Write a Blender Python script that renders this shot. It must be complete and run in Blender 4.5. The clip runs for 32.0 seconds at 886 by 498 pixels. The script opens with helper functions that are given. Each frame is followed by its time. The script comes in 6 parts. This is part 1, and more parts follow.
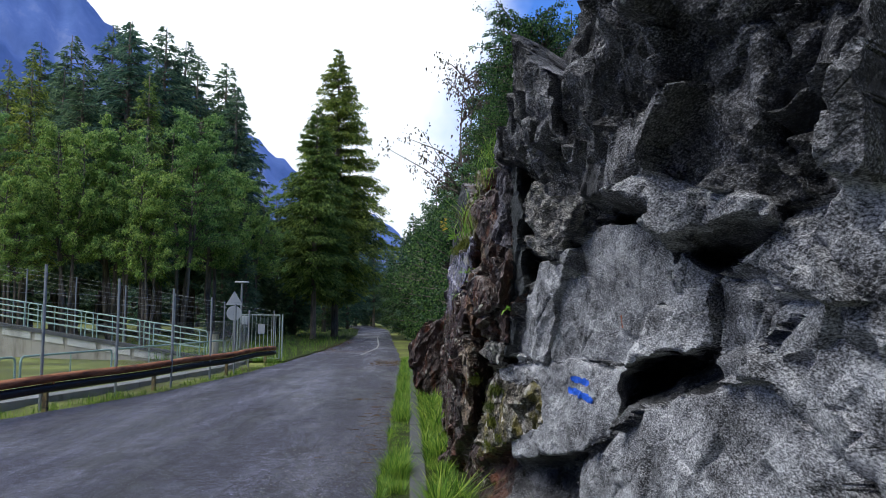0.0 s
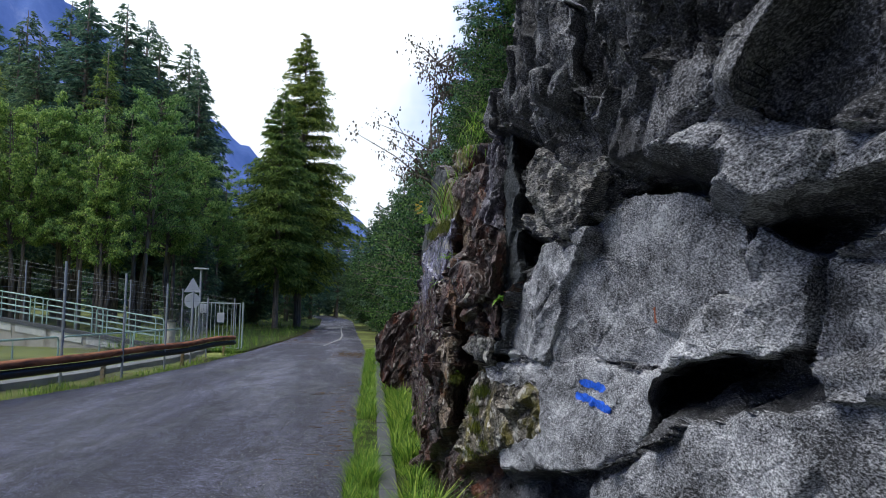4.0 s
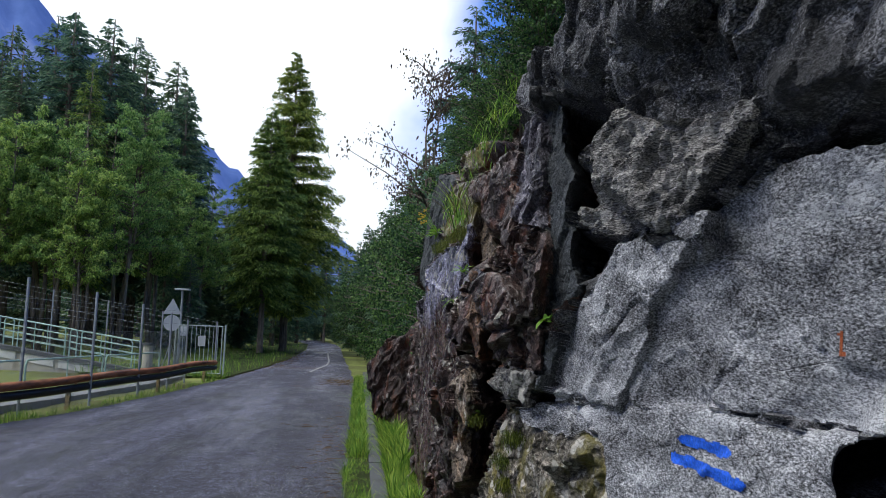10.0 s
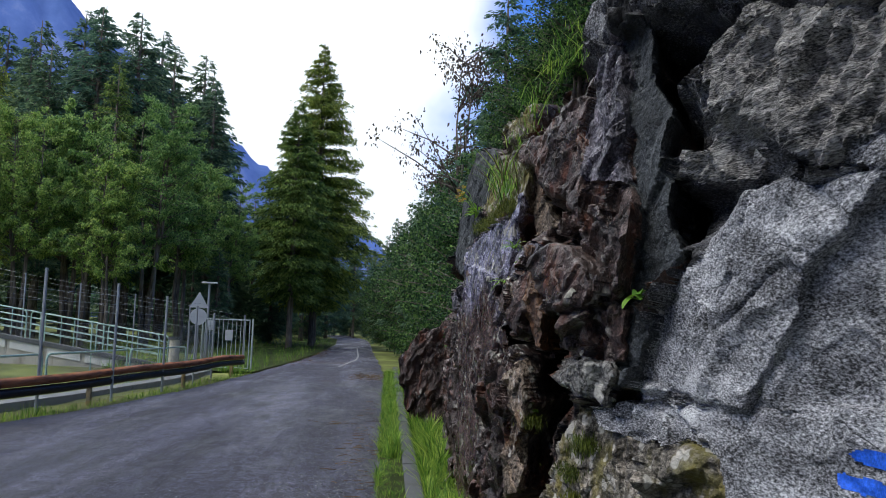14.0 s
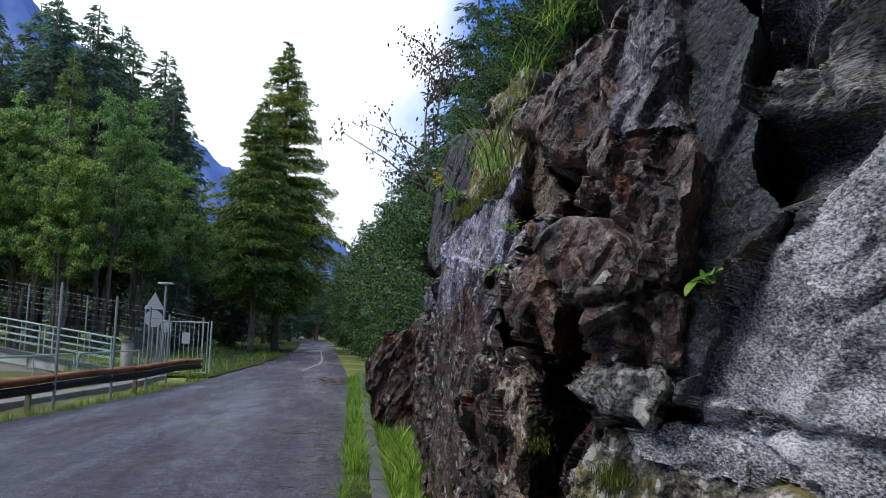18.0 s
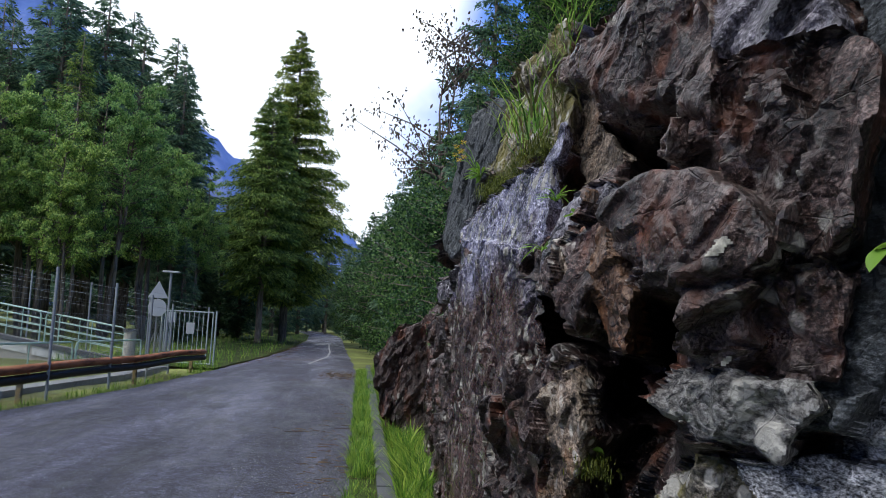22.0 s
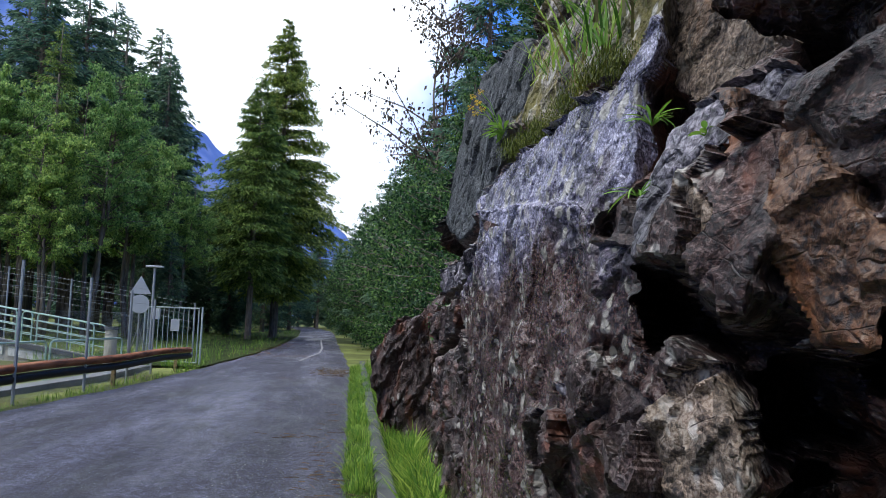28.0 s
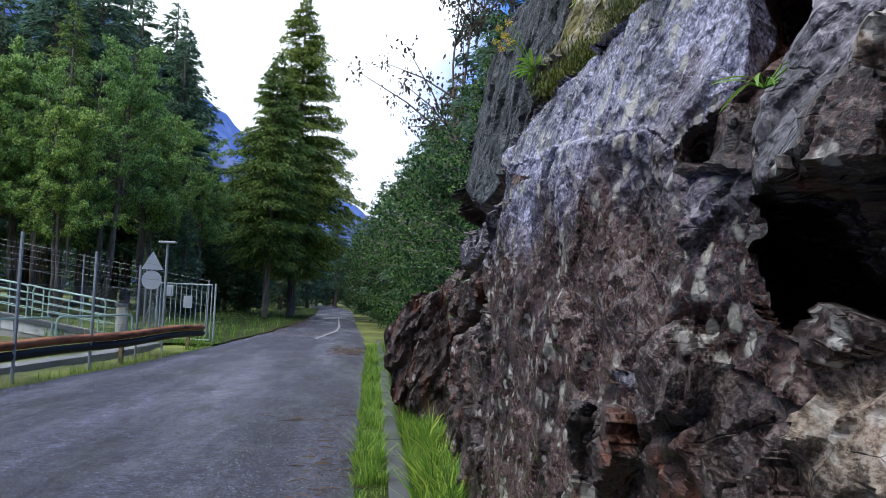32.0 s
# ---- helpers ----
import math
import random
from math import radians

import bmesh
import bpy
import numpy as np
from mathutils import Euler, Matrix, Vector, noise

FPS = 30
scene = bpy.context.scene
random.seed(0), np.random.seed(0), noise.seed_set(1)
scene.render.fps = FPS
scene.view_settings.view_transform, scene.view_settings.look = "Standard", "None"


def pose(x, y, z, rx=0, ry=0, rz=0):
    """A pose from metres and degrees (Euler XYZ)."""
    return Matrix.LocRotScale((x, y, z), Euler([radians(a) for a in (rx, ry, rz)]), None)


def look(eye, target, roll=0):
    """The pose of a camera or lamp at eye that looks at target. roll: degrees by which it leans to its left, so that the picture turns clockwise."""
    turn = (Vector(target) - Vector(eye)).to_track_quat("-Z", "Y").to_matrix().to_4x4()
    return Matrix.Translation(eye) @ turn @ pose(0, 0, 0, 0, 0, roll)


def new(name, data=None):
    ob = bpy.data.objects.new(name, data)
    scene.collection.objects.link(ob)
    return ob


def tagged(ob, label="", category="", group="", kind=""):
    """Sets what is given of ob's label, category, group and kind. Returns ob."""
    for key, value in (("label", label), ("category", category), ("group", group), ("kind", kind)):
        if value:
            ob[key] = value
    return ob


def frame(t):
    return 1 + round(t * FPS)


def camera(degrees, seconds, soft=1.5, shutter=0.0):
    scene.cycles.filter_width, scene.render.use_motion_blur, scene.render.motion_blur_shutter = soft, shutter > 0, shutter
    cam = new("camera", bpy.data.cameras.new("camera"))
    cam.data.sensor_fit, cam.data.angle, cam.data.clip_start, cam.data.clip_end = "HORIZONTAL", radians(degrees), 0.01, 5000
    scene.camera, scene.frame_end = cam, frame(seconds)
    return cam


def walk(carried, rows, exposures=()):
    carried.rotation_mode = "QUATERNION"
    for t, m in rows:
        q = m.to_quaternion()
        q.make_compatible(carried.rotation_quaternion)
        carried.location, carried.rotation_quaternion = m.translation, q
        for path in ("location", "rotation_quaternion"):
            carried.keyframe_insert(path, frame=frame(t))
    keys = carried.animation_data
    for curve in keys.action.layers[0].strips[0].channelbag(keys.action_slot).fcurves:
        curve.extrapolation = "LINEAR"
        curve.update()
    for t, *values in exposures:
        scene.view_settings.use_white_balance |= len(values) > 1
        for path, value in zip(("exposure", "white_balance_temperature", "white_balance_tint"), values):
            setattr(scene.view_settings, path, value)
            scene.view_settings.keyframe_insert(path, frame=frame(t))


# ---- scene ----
cam = camera(56.1, 32.0, soft=0.8)
PATH = [
    (0, (0.129, -1.904, 2.004), (0.207, 0.088, 2.163), 0.5),
    (0.5, (0.122, -1.776, 2.008), (0.214, 0.216, 2.167), 0.5),
    (1, (0.111, -1.64, 2.012), (0.221, 0.351, 2.173), 0.4),
    (1.5, (0.094, -1.51, 2.011), (0.221, 0.48, 2.175), 0.5),
    (2, (0.074, -1.376, 2.01), (0.217, 0.612, 2.175), 0.7),
    (2.5, (0.051, -1.257, 2.008), (0.207, 0.73, 2.169), 0.9),
    (3, (0.033, -1.142, 1.998), (0.196, 0.846, 2.15), 1.3),
    (3.5, (0.03, -1.02, 1.993), (0.196, 0.968, 2.133), 1.4),
    (5.5, (0.046, -0.523, 1.975), (0.192, 1.466, 2.128), 1.4),
    (6, (0.045, -0.349, 1.98), (0.187, 1.64, 2.14), 1.5),
    (6.5, (0.043, -0.213, 1.982), (0.181, 1.776, 2.143), 1.8),
    (7, (0.036, -0.08, 1.978), (0.174, 1.909, 2.135), 2.3),
    (7.5, (0.033, 0.033, 1.973), (0.174, 2.022, 2.13), 2.7),
    (8, (0.021, 0.126, 1.965), (0.168, 2.113, 2.128), 2.9),
    (8.5, (0.006, 0.239, 1.97), (0.16, 2.226, 2.143), 2.8),
    (9, (-0.018, 0.341, 1.964), (0.147, 2.325, 2.15), 2.6),
    (9.5, (-0.046, 0.479, 1.962), (0.133, 2.462, 2.159), 2.3),
    (10, (-0.066, 0.617, 1.964), (0.124, 2.598, 2.167), 2.0),
    (10.5, (-0.089, 0.747, 1.965), (0.112, 2.726, 2.166), 1.8),
    (11, (-0.103, 0.887, 1.954), (0.101, 2.867, 2.152), 2.1),
    (11.5, (-0.108, 1.009, 1.948), (0.09, 2.99, 2.137), 2.4),
    (12, (-0.117, 1.107, 1.937), (0.074, 3.089, 2.118), 2.7),
    (12.5, (-0.112, 1.229, 1.925), (0.063, 3.214, 2.103), 2.7),
    (13, (-0.112, 1.346, 1.92), (0.041, 3.332, 2.101), 2.3),
    (13.5, (-0.115, 1.467, 1.905), (0.015, 3.454, 2.095), 2.1),
    (15.5, (-0.08, 2.045, 1.885), (0.038, 4.033, 2.068), 1.8),
    (16, (-0.084, 2.163, 1.874), (0.044, 4.151, 2.05), 1.9),
    (16.5, (-0.095, 2.284, 1.872), (0.05, 4.271, 2.049), 1.8),
    (17, (-0.098, 2.428, 1.871), (0.066, 4.412, 2.056), 1.9),
    (17.5, (-0.109, 2.553, 1.873), (0.077, 4.535, 2.068), 1.8),
    (18, (-0.129, 2.676, 1.868), (0.077, 4.656, 2.068), 1.9),
    (18.5, (-0.143, 2.802, 1.866), (0.079, 4.78, 2.06), 2.0),
    (19, (-0.153, 2.915, 1.86), (0.079, 4.893, 2.047), 2.4),
    (19.5, (-0.156, 3.02, 1.859), (0.079, 4.998, 2.037), 2.8),
    (20, (-0.162, 3.118, 1.85), (0.071, 5.097, 2.025), 3.2),
    (20.5, (-0.165, 3.206, 1.846), (0.058, 5.186, 2.018), 3.0),
    (21, (-0.164, 3.303, 1.846), (0.046, 5.284, 2.022), 2.7),
    (21.5, (-0.137, 3.469, 1.849), (0.058, 5.451, 2.033), 2.9),
    (22, (-0.124, 3.597, 1.846), (0.059, 5.58, 2.034), 3.0),
    (22.5, (-0.108, 3.725, 1.843), (0.065, 5.709, 2.029), 3.1),
    (23, (-0.091, 3.857, 1.837), (0.076, 5.842, 2.015), 3.2),
    (23.5, (-0.084, 3.967, 1.831), (0.081, 5.953, 2.001), 3.3),
    (24, (-0.085, 4.061, 1.82), (0.082, 6.047, 1.987), 3.5),
    (24.5, (-0.089, 4.15, 1.809), (0.083, 6.135, 1.974), 3.5),
    (25, (-0.097, 4.245, 1.808), (0.086, 6.23, 1.975), 3.4),
    (25.5, (-0.103, 4.387, 1.813), (0.089, 6.37, 1.986), 3.0),
    (27.5, (-0.168, 4.814, 1.844), (0.038, 6.796, 2.022), 1.6),
    (28, (-0.164, 4.928, 1.82), (0.041, 6.91, 1.994), 2.2),
    (28.5, (-0.164, 5.006, 1.808), (0.039, 6.989, 1.973), 2.2),
    (29, (-0.15, 5.12, 1.801), (0.049, 7.103, 1.962), 2.0),
    (29.5, (-0.143, 5.219, 1.79), (0.05, 7.203, 1.951), 1.9),
    (30, (-0.135, 5.31, 1.783), (0.052, 7.295, 1.942), 2.2),
    (30.5, (-0.122, 5.421, 1.782), (0.06, 7.407, 1.933), 2.3),
    (31, (-0.104, 5.553, 1.778), (0.071, 7.541, 1.921), 2.4),
    (31.5, (-0.082, 5.697, 1.773), (0.083, 7.685, 1.908), 2.6),
    (32, (-0.073, 5.811, 1.777), (0.089, 7.801, 1.9), 2.5),
]
walk(cam, [(t, look(eye, target, roll)) for t, eye, target, roll in PATH],
     [(0, -0.16, 6450, 10), (11, -0.18, 6450, 10), (21, -0.08, 6400, 11), (30, 0.15, 6200, 12), (32, 0.15, 6200, 12)])


# ---- light ----
world = bpy.data.worlds.new("sky")
scene.world = world
world.use_nodes = True
wt = world.node_tree
wt.nodes.clear()


def wnode(kind, **vals):
    n = wt.nodes.new(kind)
    for k, v in vals.items():
        n.inputs[k].default_value = v
    return n


SUN_EL, SUN_AZ = 52.0, -112.0        # degrees above the horizon; degrees from the road's line, to the left
w_out, w_bg = wnode("ShaderNodeOutputWorld"), wnode("ShaderNodeBackground", Strength=1.0)
w_sky = wnode("ShaderNodeTexSky")
w_sky.sky_type, w_sky.sun_disc = "NISHITA", False
w_sky.sun_elevation, w_sky.sun_rotation = radians(SUN_EL), radians(SUN_AZ)
w_gain = wnode("ShaderNodeVectorMath")
w_gain.operation = "MULTIPLY"
w_gain.inputs[1].default_value = (0.07, 0.13, 0.25)
w_co, w_sep = wnode("ShaderNodeTexCoord"), wnode("ShaderNodeSeparateXYZ")
w_noise = wnode("ShaderNodeTexNoise", Scale=2.2, Detail=6.0, Roughness=0.55)
w_mul, w_add, w_ramp = wnode("ShaderNodeMath"), wnode("ShaderNodeMath"), wnode("ShaderNodeMapRange")
w_mul.operation, w_add.operation = "MULTIPLY_ADD", "MULTIPLY_ADD"
w_mul.inputs[1].default_value, w_mul.inputs[2].default_value = -1.0, 0.145
w_add.inputs[1].default_value = 0.42
w_ramp.inputs["From Min"].default_value, w_ramp.inputs["From Max"].default_value = 0.2, 0.29
w_mix = wnode("ShaderNodeMix")
w_mix.data_type = "RGBA"
L = wt.links.new
L(w_co.outputs["Generated"], w_sep.inputs[0])
L(w_co.outputs["Generated"], w_noise.inputs["Vector"])
L(w_sep.outputs["X"], w_mul.inputs[0])
L(w_noise.outputs["Fac"], w_add.inputs[0])
L(w_mul.outputs[0], w_add.inputs[2])
L(w_add.outputs[0], w_ramp.inputs["Value"])
L(w_sky.outputs[0], w_gain.inputs[0])
L(w_gain.outputs[0], w_mix.inputs["A"])
w_high, w_cloud = wnode("ShaderNodeMapRange"), wnode("ShaderNodeVectorMath")
w_high.inputs["To Min"].default_value, w_high.inputs["To Max"].default_value = 1.05, 1.7
w_cloud.operation = "SCALE"
w_cloud.inputs[0].default_value = (1.06, 1.13, 1.22)
L(w_sep.outputs["Z"], w_high.inputs["Value"])
L(w_high.outputs[0], w_cloud.inputs["Scale"])
L(w_cloud.outputs[0], w_mix.inputs["B"])
L(w_ramp.outputs[0], w_mix.inputs["Factor"])
L(w_mix.outputs["Result"], w_bg.inputs["Color"])
L(w_bg.outputs[0], w_out.inputs["Surface"])

sun = new("sun", bpy.data.lights.new("sun", "SUN"))
sun.data.energy, sun.data.angle, sun.data.color = 1.8, radians(35), (1.0, 0.98, 0.95)
se, sa = radians(SUN_EL), radians(SUN_AZ)
sun.matrix_world = look((math.sin(sa) * math.cos(se) * 50, math.cos(sa) * math.cos(se) * 50, math.sin(se) * 50), (0, 0, 0))


# ---- materials ----
class Mat:
    """A node material, built step by step."""

    def __init__(self, name, rough=0.8, spec=0.4, metal=0.0):
        self.m = bpy.data.materials.new(name)
        self.m.use_nodes = True
        self.t = self.m.node_tree
        self.b = self.t.nodes["Principled BSDF"]
        self.b.inputs["Roughness"].default_value = rough
        self.b.inputs["Specular IOR Level"].default_value = spec
        self.b.inputs["Metallic"].default_value = metal
        self.co = self.t.nodes.new("ShaderNodeTexCoord").outputs["Object"]

    def n(self, kind, **vals):
        n = self.t.nodes.new(kind)
        for k, v in vals.items():
            n.inputs[k].default_value = v
        return n

    def link(self, a, b):
        self.t.links.new(a, b)

    def stretched(self, scale, turn=(0, 0, 0)):
        n = self.n("ShaderNodeMapping", Scale=scale, Rotation=[radians(a) for a in turn])
        self.link(self.co, n.inputs["Vector"])
        return n.outputs[0]

    def noise(self, scale, detail=5.0, rough=0.6, co=None):
        n = self.n("ShaderNodeTexNoise", Scale=scale, Detail=detail, Roughness=rough)
        self.link(co or self.co, n.inputs["Vector"])
        return n.outputs["Fac"]

    def cells(self, scale, co=None, out="Distance", feature="F1"):
        n = self.n("ShaderNodeTexVoronoi", Scale=scale)
        n.feature = feature
        self.link(co or self.co, n.inputs["Vector"])
        return n.outputs[out]

    def ramp(self, fac, stops):
        n = self.n("ShaderNodeValToRGB")
        e = n.color_ramp.elements
        while len(e) < len(stops):
            e.new(0.5)
        for el, (p, c) in zip(e, stops):
            el.position, el.color = p, (*c, 1) if len(c) == 3 else c
        self.link(fac, n.inputs[0])
        return n.outputs["Color"]

    def span(self, fac, a, b, lo=0.0, hi=1.0):
        n = self.n("ShaderNodeMapRange")
        for k, v in zip(("From Min", "From Max", "To Min", "To Max"), (a, b, lo, hi)):
            n.inputs[k].default_value = v
        self.link(fac, n.inputs["Value"])
        return n.outputs[0]

    def mix(self, fac, a, b, how="MIX"):
        n = self.n("ShaderNodeMix")
        n.data_type, n.blend_type = "RGBA", how
        for key, v in (("A", a), ("B", b)):
            if isinstance(v, tuple):
                n.inputs[key].default_value = (*v, 1)
            else:
                self.link(v, n.inputs[key])
        if isinstance(fac, float):
            n.inputs["Factor"].default_value = fac
        else:
            self.link(fac, n.inputs["Factor"])
        return n.outputs["Result"]

    def math(self, op, a, b=0.0):
        n = self.n("ShaderNodeMath")
        n.operation = op
        for i, v in enumerate((a, b)):
            if isinstance(v, (int, float)):
                n.inputs[i].default_value = v
            else:
                self.link(v, n.inputs[i])
        return n.outputs[0]

    def chips(self, co, scale, slope):
        """Heights of flat chips, each tilted its own way."""
        n = self.n("ShaderNodeTexVoronoi", Scale=scale)
        self.link(co, n.inputs["Vector"])
        off, tilt, dot = (self.n("ShaderNodeVectorMath") for _ in range(3))
        off.operation, tilt.operation, dot.operation = "SUBTRACT", "MULTIPLY_ADD", "DOT_PRODUCT"
        self.link(co, off.inputs[0])
        self.link(n.outputs["Position"], off.inputs[1])
        self.link(n.outputs["Color"], tilt.inputs[0])
        tilt.inputs[1].default_value, tilt.inputs[2].default_value = (2 * slope,) * 3, (-slope,) * 3
        self.link(off.outputs[0], dot.inputs[0])
        self.link(tilt.outputs[0], dot.inputs[1])
        inner = self.span(self.cells(scale, co, "Distance", "DISTANCE_TO_EDGE"), 0.0, 0.16)
        lift = self.math("ADD", dot.outputs["Value"], 0.14 * slope / scale)
        return self.math("MULTIPLY", lift, inner)

    def random(self):
        return self.n("ShaderNodeObjectInfo").outputs["Random"]

    def island(self):
        return self.n("ShaderNodeNewGeometry").outputs["Random Per Island"]

    def colour(self, c):
        if isinstance(c, tuple):
            self.b.inputs["Base Color"].default_value = (*c, 1)
        else:
            self.link(c, self.b.inputs["Base Color"])
        return self

    def gloss(self, c):
        self.link(c, self.b.inputs["Roughness"])
        return self

    def bump(self, h, dist=0.02, strength=1.0):
        n = self.n("ShaderNodeBump", Distance=dist, Strength=strength)
        self.link(h, n.inputs["Height"])
        self.link(n.outputs[0], self.b.inputs["Normal"])
        return self


def painted(name, c, rough=0.5, metal=0.0, wear=(0.12, 0.07, 0.04), amount=0.55):
    m = Mat(name, rough, 0.4, metal)
    f = m.span(m.noise(9, 6, 0.7), amount, amount + 0.12)
    tint = m.mix(m.noise(3, 3), tuple(v * 0.8 for v in c), c)
    m.colour(m.mix(f, tint, wear)).bump(m.noise(40, 4), 0.002)
    return m.m


def leafy(name, dark, mid, light, through_light=0.35):
    m = Mat(name, 0.5, 0.25)
    c = m.ramp(m.island(), ((0.0, dark), (0.5, mid), (1.0, light)))
    tint = m.ramp(m.random(), ((0.0, (0.75, 0.88, 0.85)), (1.0, (1.15, 1.1, 0.85))))
    c = m.mix(1.0, c, tint, "MULTIPLY")
    m.colour(c)
    glow, both = m.n("ShaderNodeBsdfTranslucent"), m.n("ShaderNodeMixShader", Fac=through_light)
    m.link(c, glow.inputs["Color"])
    m.link(m.b.outputs[0], both.inputs[1])
    m.link(glow.outputs[0], both.inputs[2])
    m.link(both.outputs[0], m.t.nodes["Material Output"].inputs["Surface"])
    return m.m


def rock(name, tones, fine=70.0, stretch=(1, 1, 1), turn=(0, 0, 0), blot=(0.02, 0.02, 0.022), blots=0.6, spots=0.0, spot=(0.55, 0.53, 0.47), stain=(0.16, 0.06, 0.025), stains=0.0, gloss=(0.55, 0.85), relief=0.04, cracks=0.5, chips=0.0, chipped=1.0, shine=0.45, upper=None):
    """Broken stone: grain and clouds of tone, dark blots, pale lichen spots, stains, cracks and wet or dry gloss."""
    m = Mat(name, 0.7, shine)
    m.co = m.stretched((1.0, 0.5, 1.0))
    lay = m.stretched(stretch, turn)
    grain = m.noise(fine * 1.15, 4, 0.75, lay)
    cloud = m.noise(3.0, 7, 0.65, lay)
    t = m.math("ADD", m.math("MULTIPLY", grain, 0.62), m.math("MULTIPLY", cloud, 0.38))
    c = m.ramp(t, tuple((0.43 + 0.15 * k / (len(tones) - 1), v) for k, v in enumerate(tones)))
    mid = m.noise(11, 6, 0.7, lay)
    c = m.mix(m.span(mid, 0.35, 0.65, 0.0, 0.55), c, m.mix(1.0, c, (0.42, 0.42, 0.45), "MULTIPLY"))
    dark = m.span(m.noise(1.6, 8, 0.7), blots, blots + 0.07, 0, 0.8)
    c = m.mix(dark, c, blot)
    # painted sheen: paler tones take over above a ragged height line
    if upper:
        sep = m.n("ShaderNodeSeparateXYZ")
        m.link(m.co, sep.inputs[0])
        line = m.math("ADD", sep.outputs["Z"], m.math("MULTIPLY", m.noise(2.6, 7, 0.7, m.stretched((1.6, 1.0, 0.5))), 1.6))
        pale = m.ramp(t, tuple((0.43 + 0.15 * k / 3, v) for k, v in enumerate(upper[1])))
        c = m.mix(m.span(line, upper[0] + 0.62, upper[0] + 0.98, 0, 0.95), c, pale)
    if stains:
        c = m.mix(m.span(m.noise(3.2, 6, 0.65, m.stretched((1.5, 1.5, 0.6))), stains, stains + 0.1, 0, 0.75), c, stain)
    if spots:
        wob = m.n("ShaderNodeVectorMath")
        wob.operation = "MULTIPLY_ADD"
        wn = m.n("ShaderNodeTexNoise", Scale=22.0, Detail=3.0)
        patch = m.stretched((1.0, 1.0, 0.55))
        m.link(patch, wn.inputs["Vector"])
        m.link(wn.outputs["Color"], wob.inputs[0])
        wob.inputs[1].default_value = (0.022, 0.022, 0.022)
        m.link(patch, wob.inputs[2])
        dots = m.math("MAXIMUM", m.span(m.cells(17, wob.outputs[0]), 0.34, 0.26), m.span(m.cells(7.0, wob.outputs[0]), 0.26, 0.2))
        keep = m.span(m.noise(2.4, 5, 0.6), 0.62 - spots * 0.25, 0.7 - spots * 0.25, 0, 0.85)
        c = m.mix(m.math("MULTIPLY", dots, keep), c, m.mix(grain, tuple(v * 0.6 for v in spot), spot))
    crack = m.cells(3.2, m.stretched((1, 1, 1.4), (15, 25, 10)), "Distance", "DISTANCE_TO_EDGE")
    cut = m.span(m.math("ADD", crack, m.math("MULTIPLY", m.noise(14, 4), 0.05)), 0.032, 0.02, 0, cracks)
    c = m.mix(cut, c, (0.012, 0.012, 0.012))
    if chips:
        c = m.mix(0.55, c, m.mix(1.0, c, m.ramp(m.cells(10, m.stretched((1.2, 1.2, 0.8), (20, 10, 30)), "Color"), ((0.2, (0.35, 0.33, 0.33)), (0.5, (1, 1, 1)), (0.8, (1.7, 1.6, 1.6)))), "MULTIPLY"))
    m.colour(c).gloss(m.span(m.noise(4, 6, 0.65), 0.35, 0.65, *gloss))
    beds = m.stretched((1.0, 1.0, 0.62), (0, 32, 25))
    warp = m.n("ShaderNodeVectorMath")
    warp.operation = "MULTIPLY_ADD"
    wv = m.n("ShaderNodeTexNoise", Scale=7.0, Detail=4.0)
    m.link(m.co, wv.inputs["Vector"])
    m.link(wv.outputs["Color"], warp.inputs[0])
    warp.inputs[1].default_value = (0.05, 0.05, 0.05)
    m.link(beds, warp.inputs[2])
    h = m.math("MULTIPLY", m.noise(9, 9, 0.66, lay), relief)
    h = m.math("ADD", h, m.math("MULTIPLY", grain, 0.004 + relief * 0.1))
    for size, slope in ((7.0, 0.7), (17.0, 0.8), (40.0, 0.8)):
        h = m.math("ADD", h, m.chips(warp.outputs[0], size, slope * chipped))
    h = m.math("SUBTRACT", h, m.math("MULTIPLY", cut, 0.012))
    return m.bump(h, 1.0).m


